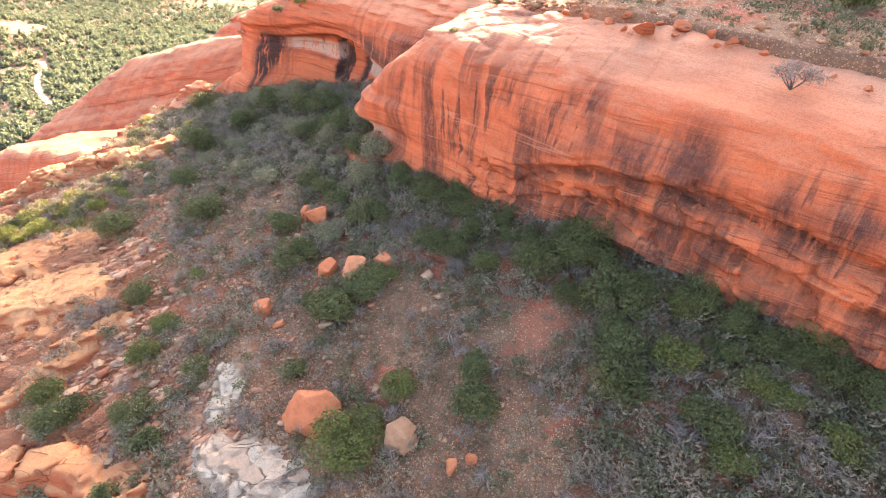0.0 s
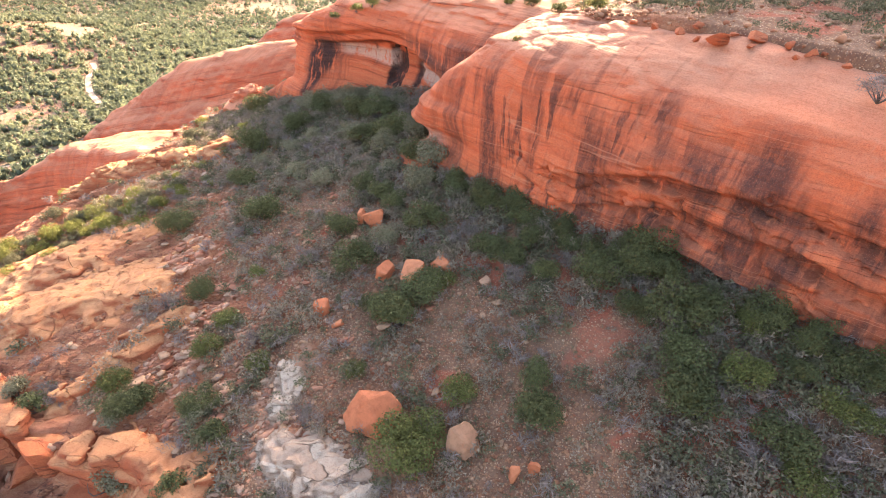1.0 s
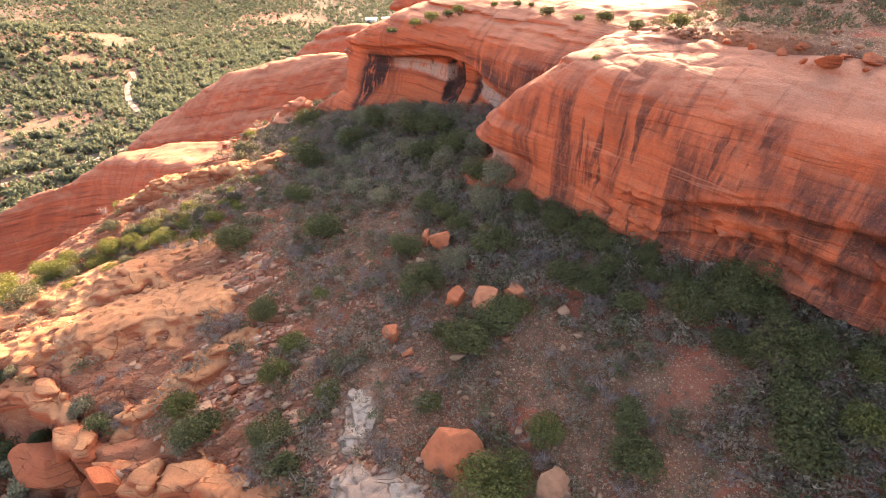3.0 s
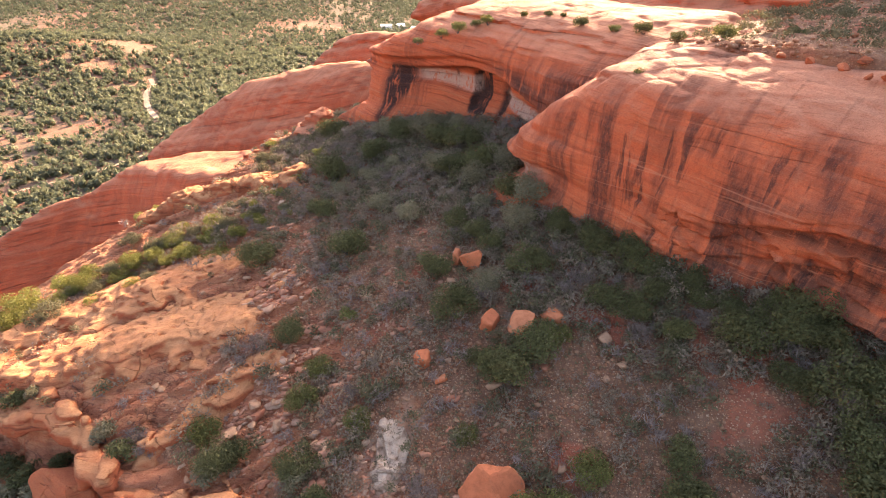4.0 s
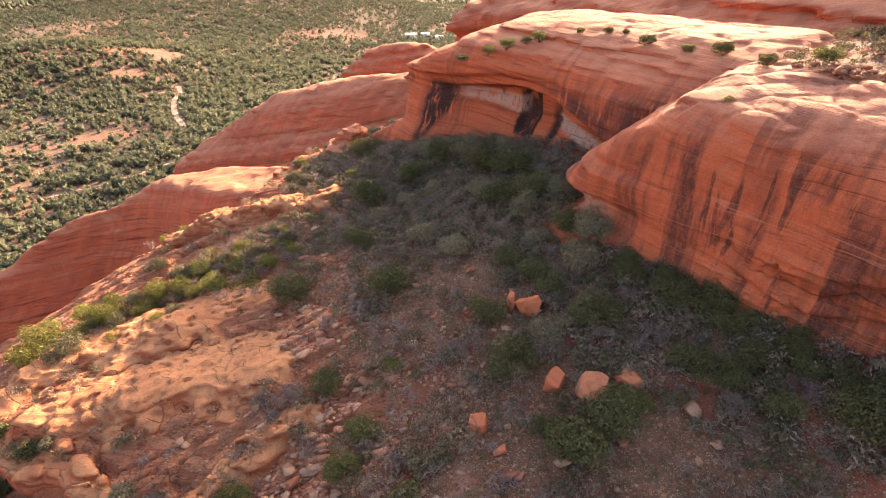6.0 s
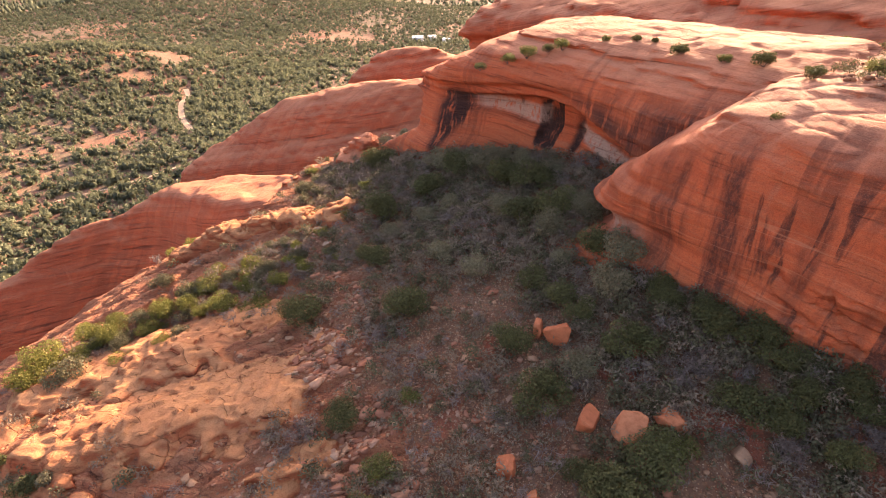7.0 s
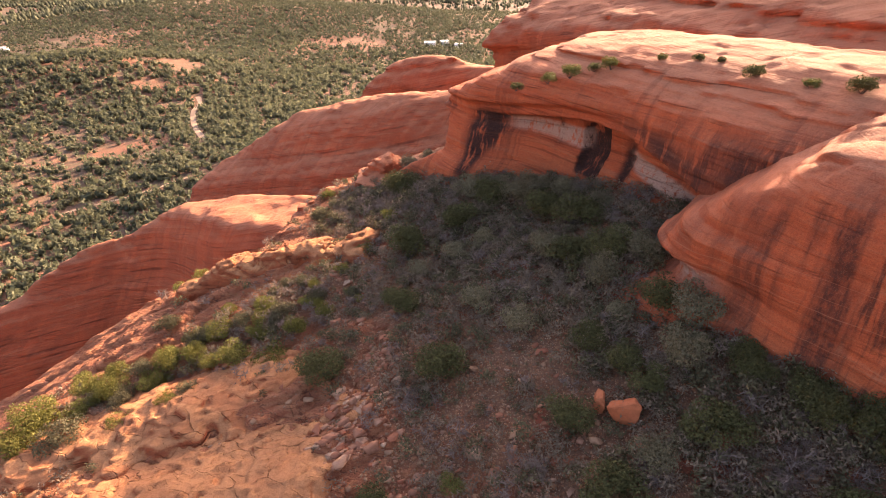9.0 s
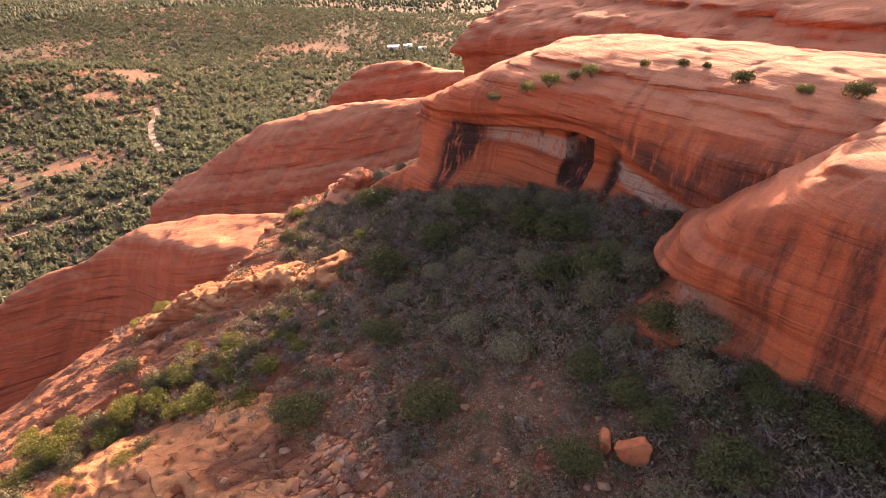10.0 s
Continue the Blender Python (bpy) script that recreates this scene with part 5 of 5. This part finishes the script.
olive = [bush("olive_bush", "yellowish olive-green leafy bush on the slope", "olive bushes", 430 + i, 2.6, (1.6, 1.9, 1.4)[i], 0.056, 4000, (14, 12, 16)[i], MAT_OLIVE) for i in range(3)]
plant(olive, OLIVE_BUSHES, 22, 2.6)
rim_bush = [bush("rim_bush", "light green leafy bush among rim ledges", "bushes on the rim", 450 + i, 2.4, (1.5, 1.7, 1.3)[i], 0.056, 3400, (14, 12, 15)[i], MAT_RIM if i < 2 else MAT_SAGE) for i in range(3)]
r_rim = np.random.default_rng(88)
for i in range(34):
    k_ = r_rim.uniform(0, 1)
    x_, y_ = -32.5 - 20.5 * k_ + r_rim.normal() * 2.2, 54.5 - 17.0 * k_ + r_rim.normal() * 2.6
    if on_bench(np.array([x_]), np.array([y_]))[0]:
        RIM_BUSHES.append((x_, y_, r_rim.uniform(0.8, 1.9)))
plant(rim_bush, RIM_BUSHES, 23, 2.4)


def top_z(x, y):
    m, n = along(x, y)
    return float(plateau(m, n)) - 0.15


PLATEAU_BUSHES = [(-5.0, 61.9, 1.0), (-7.5, 63.3, 0.9), (-2.1, 57.7, 1.4), (0.5, 54.9, 1.0), (2.7, 53.1, 1.5), (-11.3, 64.4, 1.5), (-12.6, 64.9, 1.2), (-14.6, 65.1, 1.7), (-3.6, 60.8, 0.8), (-16.5, 65.4, 1.5), (-19.4, 66.0, 1.2), (0.9, 44.0, 0.9), (4.6, 49.5, 1.6), (7.5, 47.8, 1.7), (12.0, 47.0, 1.7), (30.4, 41.9, 3.6), (8.0, 62.0, 1.6), (10.5, 60.0, 1.9), (6.5, 64.5, 1.2), (11.5, 64.0, 1.6)]
top_bush = [bush("plateau_bush", "small green bush on bare plateau rock", "bushes on the plateau", 470 + i, 2.4, (1.5, 2.0)[i], 0.08, 1800, 12, (MAT_GREEN, MAT_OLIVE)[i]) for i in range(2)]
plant(top_bush, PLATEAU_BUSHES, 24, 2.4, top_z)


PIT_BUSHES = [(-24.6, 19.0, 3.2), (-32.2, 23.1, 2.2), (-25.4, 22.6, 2.6), (-24.4, 23.2, 2.2), (-19.7, 22.2, 2.4), (-18.2, 20.6, 2.0), (-37.8, 20.8, 2.6), (-19.6, 17.5, 2.0), (-39.6, 22.6, 2.6), (-41.4, 23.4, 2.4), (-46.0, 24.6, 2.8), (-50.2, 25.0, 2.6), (-44.6, 22.6, 3.0), (-42.2, 20.8, 3.0), (-39.6, 18.6, 2.8), (-48.6, 22.4, 3.0), (-41.6, 17.0, 3.0), (-45.8, 18.0, 2.8), (-37.6, 17.4, 2.6), (-35.0, 17.6, 2.6), (-32.4, 17.2, 2.8), (-30.2, 16.4, 2.2), (-42.0, 22.4, 2.4), (-44.0, 24.4, 2.2), (-40.4, 20.6, 2.5), (-48.4, 26.2, 2.2), (-46.6, 20.2, 2.6), (-43.6, 18.6, 2.8), (-46.0, 27.6, 2.0), (-44.2, 27.0, 2.2), (-42.4, 27.2, 1.8), (-47.8, 28.4, 1.9), (-47.5, 23.5, 2.6), (-45.2, 21.8, 2.4), (-42.5, 20.2, 2.6), (-49.5, 25.2, 2.2), (-34.6, 24.4, 2.2), (-39.2, 24.6, 1.7), (-28.2, 17.6, 2.4)]
pit_bush = [bush("ledge_bush", "grey-green bush at the foot of a ledge", "bushes below the ledges", 490 + i, 2.4, (1.5, 1.8)[i], 0.08, 1800, 13, (MAT_SCRUB, MAT_GREEN)[i]) for i in range(2)]
plant(pit_bush, PIT_BUSHES, 25, 2.4)
BARE_BUSHES = [(-32.4, 24.3, 2.6), (-30.9, 23.6, 1.8), (-26.5, 31.5, 2.4), (-17.8, 27.6, 2.2), (-12.0, 21.4, 2.2), (1.0, 31.2, 2.2), (-9.5, 35.5, 2.4), (-3.5, 35.2, 1.8), (4.8, 31.6, 2.0), (-15.4, 35.8, 2.2)]
bare = [bush("bare_bush", "leafless grey-violet twiggy bush on the slope", "bare bushes", 495 + i, 2.4, (1.4, 1.6)[i], 0.16, 900, 8, MAT_DEAD, 0.09, 0.9, 9, 0.04) for i in range(2)]
plant(bare, BARE_BUSHES, 26, 2.4)
copy_thing(bare[0], pose(18.7, 28.6, float(front_top(*along(18.7, 28.6))) - 0.1, 0, 0, 30) @ Matrix.Scale(1.2, 4))


# grey brush that covers the slope
def brush_weight(x, y):
    m, n = along(x, y)
    w = 0.14 + 0.2 * sstep(-0.2, 0.4, fbm(x, y, 1.7, 0.2, 3)) + 0.66 * sstep(18, 24, n + 4 * fbm(x, y, 7.7, 0.12, 3) + 7 * sstep(-9, -2, m))
    w = w * (1 - 0.86 * rockiness(x, y)) * (1 - 0.98 * np.clip(1.4 * blob(x, y, 6.3, 25.5, 2.8, 1.9, 20), 0, 1)) * (1 - 0.9 * blob(x, y, 4.5, 30.5, 1.0, 2.4)) * (1 - 0.6 * blob(x, y, -1, 27, 4, 3))
    w = np.maximum(w, 0.3 * blob(x, y, -41, 46, 5, 3.5, 20)) * (1 - 0.7 * sstep(-44, -50, x))
    return on_bench(x, y) * w


def sparse_weight(x, y):
    return on_bench(x, y) * (0.15 + 0.5 * sstep(5, 12, along(x, y)[1])) * (1 - 0.95 * rockiness(x, y)) * (1 - 0.9 * blob(x, y, 6.3, 25.5, 2.8, 1.9, 20))


grey_t = [leaves(500 + i, 1.0, 0.62, 0.060, 110, 10, 0.42, 0.7) for i in range(6)]
sage_t = [leaves(520 + i, 1.0, 0.7, 0.070, 110, 10, 0.5, 0.5) for i in range(5)]
dead_t = [leaves(540 + i, 1.0, 0.6, 0.15, 90, 7, 0.10, 0.9) for i in range(4)]
tuft_t = [leaves(560 + i, 1.0, 0.5, 0.15, 18, 5, 0.28, 0.7) for i in range(5)]
r_ = np.random.default_rng(31)
scatter("grey_brush", grey_t, pick_spots(2900, (-56, 9, 28, 78), brush_weight, 32), r_.uniform(0.6, 2.0, 2900), MAT_GREYLEAF, "low grey-brown desert brush covering the slope", "brush", seed=33)
scatter("sage_brush", sage_t, pick_spots(2100, (-56, 9, 28, 78), brush_weight, 34), r_.uniform(0.6, 1.8, 2100), MAT_SAGE, "dull sage-green brush between the bushes", "brush", seed=35)
scatter("bare_brush", dead_t, pick_spots(1300, (-56, 9, 28, 78), brush_weight, 36), r_.uniform(0.7, 1.9, 1300), MAT_DEAD, "leafless pale grey-violet twiggy brush", "brush", seed=37)
scatter("dry_tufts", tuft_t, pick_spots(4600, (-56, 9, 28, 78), sparse_weight, 38), r_.uniform(0.25, 0.7, 4600), MAT_SAGE, "small dry tufts and cactus pads on gravel", "ground plants", seed=39)
scatter("straw_tufts", tuft_t, pick_spots(4200, (-56, 9, 28, 78), sparse_weight, 40), r_.uniform(0.25, 0.65, 4200), MAT_GREYLEAF, "small straw-grey tufts on gravel", "ground plants", seed=41)


def upper_weight(x, y):
    m, n = along(x, y)
    return ((n > soil_edge(m) + 1.2) & (m > -31)) * (0.2 + 0.8 * sstep(0, 6, n - soil_edge(m)))


scatter("upper_brush", sage_t + grey_t[:2], pick_spots(900, (-8, 16, 45, 75), upper_weight, 42), r_.uniform(0.5, 1.6, 900), MAT_SAGE, "grey-green brush on the slope above the cliff", "brush", seed=43)


# ---- the wooded valley ----
ROAD = [(-188, 244), (-192, 249), (-200, 257), (-210, 269), (-221, 285), (-226, 293), (-229, 303), (-231, 308), (-240, 319)]
TRACK = [(-196, 162), (-193, 166), (-186, 172), (-178, 176), (-174, 180), (-169, 184), (-166, 190), (-162, 195)]


def road_strip(name, label, line, width):
    pts = np.array(line, float)
    t = np.linspace(0, len(pts) - 1, 90)
    x, y = np.interp(t, range(len(pts)), pts[:, 0]), np.interp(t, range(len(pts)), pts[:, 1])
    x, y = np.convolve(np.pad(x, 4, "edge"), np.ones(9) / 9, "valid"), np.convolve(np.pad(y, 4, "edge"), np.ones(9) / 9, "valid")
    dx, dy = np.gradient(x), np.gradient(y)
    ln = np.hypot(dx, dy) + 1e-6
    w = width * (0.5 + 0.12 * value_noise(t * 1.7, 0.5, 2.5))
    V = []
    for s in (-1, -0.5, 0, 0.5, 1):
        px, py = x - dy / ln * w * s, y + dx / ln * w * s
        V.append(np.stack([px, py, ground(px, py) + 0.3 - 0.1 * s * s], -1))
    V = np.stack(V, 1).reshape(-1, 3)
    f = [(5 * i + j, 5 * i + j + 1, 5 * i + j + 6, 5 * i + j + 5) for i in range(89) for j in range(4)]
    return tagged(part(name, V, f, MAT_ROAD, smooth=True), label, "road", kind="structure")


road_strip("road", "pale dirt road winding through the valley trees", ROAD, 3.0)
road_strip("track", "narrow earth track between valley trees", TRACK, 1.6)


def clearing(x, y):
    """1 where trees stand, 0 in clearings and on roads."""
    w = 0.3 + 0.7 * sstep(-0.6, 0.4, fbm(x, y, 2.2, 0.014, 4))
    w = w * (1 - 0.84 * np.clip(red_clearings(x, y), 0, 1))
    for line, half in ((ROAD, 3.0), (TRACK, 3.0)):
        pts = np.array(line, float)
        near = np.full(np.shape(x), 1e9)
        for a, b in zip(pts[:-1], pts[1:]):
            d = b - a
            t = np.clip(((x - a[0]) * d[0] + (y - a[1]) * d[1]) / (d @ d), 0, 1)
            near = np.minimum(near, np.hypot(x - a[0] - t * d[0], y - a[1] - t * d[1]))
        w = w * (near > half)
    m, n = along(x, y)
    return w * ((ground(x, y) < 44) | (np.hypot(x, y) > 300)) * (m < -118) * ((near_fins(x, y) > 0) | (x < -128))


def near_fins(x, y):
    z = ground(x, y)
    low = np.ones(np.shape(x))
    for f in (near_fin, far_fin, last_fin):
        low = np.minimum(low, f(x, y, z) > 1.5)
    return low


def juniper(seed, tris, lumps):
    """A juniper of unit width: a dark core with sprays standing out of it."""
    r = np.random.default_rng(seed)
    V, Fc = [], []
    bm = bmesh.new()
    bmesh.ops.create_icosphere(bm, subdivisions=1, radius=1.0)
    cv = np.array([p.co[:] for p in bm.verts])
    cf = np.array([[q.index for q in p.verts] for p in bm.faces])
    bm.free()
    if not lumps:
        V.append(octa * np.array([0.62, 0.62, 0.75]) * (1 + 0.15 * r.normal(size=(6, 1))) + np.array([0, 0, 0.45]))
        Fc.append(octa_f)
    for i in range(lumps):
        c = np.array([r.normal() * 0.1, r.normal() * 0.1, 0.40 + 0.42 * i / max(1, lumps - 1)])
        s = np.array([0.36, 0.36, 0.34]) * (1 - 0.35 * i / max(1, lumps)) * r.uniform(0.85, 1.1)
        V.append(cv * s * (1 + 0.22 * r.normal(size=(12, 1))) + c if len(cv) == 12 else cv * s * (1 + 0.2 * r.normal(size=(len(cv), 1))) + c)
        Fc.append(cf + sum(len(v) for v in V[:-1]))
    if tris:
        d = r.normal(size=(tris, 3))
        d /= np.linalg.norm(d, axis=1)[:, None]
        p = d * np.array([0.42, 0.42, 0.46]) * r.uniform(0.85, 1.2, (tris, 1)) + np.array([0, 0, 0.52])
        p[:, 2] = np.maximum(p[:, 2], 0.06)
        o = sum(len(v) for v in V)
        V.append((p[:, None, :] + r.normal(size=(tris, 3, 3)) * (0.16 if lumps else 0.26)).reshape(-1, 3))
        Fc.append(np.arange(tris * 3).reshape(-1, 3) + o)
    return np.concatenate(V), np.concatenate(Fc)


def wood(name, count, reach, templates, seed, label, size):
    r = np.random.default_rng(seed)
    xs, ys, have = [], [], 0
    while have < count:
        a = r.uniform(radians(-62), radians(12), 30000)
        d = np.sqrt(r.uniform(reach[0] ** 2, reach[1] ** 2, 30000))
        x, y = d * np.sin(a) - 10, d * np.cos(a) + 10
        ok = r.random(30000) < clearing(x, y)
        xs.append(x[ok])
        ys.append(y[ok])
        have += ok.sum()
    x, y = np.concatenate(xs)[:count], np.concatenate(ys)[:count]
    s = r.uniform(size[0], size[1], count)
    return scatter(name, templates, (x, y), s, MAT_FOREST, label, "trees", z=ground(x, y) - 0.2, seed=seed + 1)


wood("valley_trees", 11000, (130, 470), [juniper(600 + i, 24, 1) for i in range(6)], 51, "dense juniper and pine woods on the valley floor", (1.6, 4.3))
wood("middle_trees", 17000, (470, 950), [juniper(620 + i, 9, 0) for i in range(5)], 53, "juniper woods farther down the valley", (2.6, 4.8))
far_t = []
for i in range(4):
    r_ = np.random.default_rng(640 + i)
    v_ = np.array([(0, 0, 1), (0.5, 0, 0.3), (-0.25, 0.43, 0.35), (-0.25, -0.43, 0.3), (0, 0, 0)]) + r_.normal(size=(5, 3)) * 0.1
    far_t.append((v_, np.array([(0, 1, 2), (0, 2, 3), (0, 3, 1), (4, 2, 1), (4, 3, 2), (4, 1, 3)])))
wood("far_trees", 26000, (950, 2700), far_t, 55, "far woods towards the end of the valley", (5.0, 10.0))


# ---- houses far down the valley ----
def house(x, y, size, yaw):
    lx, ly, h = size
    root = new("house")
    tagged(root, "small white house far off among valley trees", "house", "houses in the valley")
    def box(a, b):
        v = [(i, j, k) for i in (a[0], b[0]) for j in (a[1], b[1]) for k in (a[2], b[2])]
        return np.array(v), np.array([(0, 1, 3, 2), (4, 6, 7, 5), (0, 4, 5, 1), (2, 3, 7, 6), (0, 2, 6, 4), (1, 5, 7, 3)])
    part("wall", *box((-lx / 2, -ly / 2, -1), (lx / 2, ly / 2, h)), MAT_WALL, root)
    e = 0.5
    v = np.array([(-lx / 2 - e, -ly / 2 - e, h + 0.02), (lx / 2 + e, -ly / 2 - e, h + 0.02), (lx / 2 + e, ly / 2 + e, h + 0.02), (-lx / 2 - e, ly / 2 + e, h + 0.02), (-lx / 2 - e, 0, h + 1.6), (lx / 2 + e, 0, h + 1.6)])
    roof = part("roof", np.array([*v, v[0], v[3], v[1], v[2]])[:6], np.array([(0, 1, 5, 4), (2, 3, 4, 5)]), MAT_WALL, root)
    for s in (-0.25, 0.25):
        part("window", *box((s * lx - 0.5, -ly / 2 - 0.06, 0.9), (s * lx + 0.5, -ly / 2 + 0.02, 2.0)), MAT_ROOF, root)
    root.matrix_basis = pose(x, y, float(ground(np.array([x]), np.array([y]))[0]), 0, 0, yaw)
    return root


for x, y, s, yaw in [(-141, 566, (11, 7, 4.0), 10), (-128, 575, (8, 6, 3.4), 30), (-110, 560, (7, 6, 3.2), -15), (-560, 470, (10, 7, 3.2), 20), (-520, 420, (8, 6, 3.0), 0)]:
    house(x, y, s, yaw)
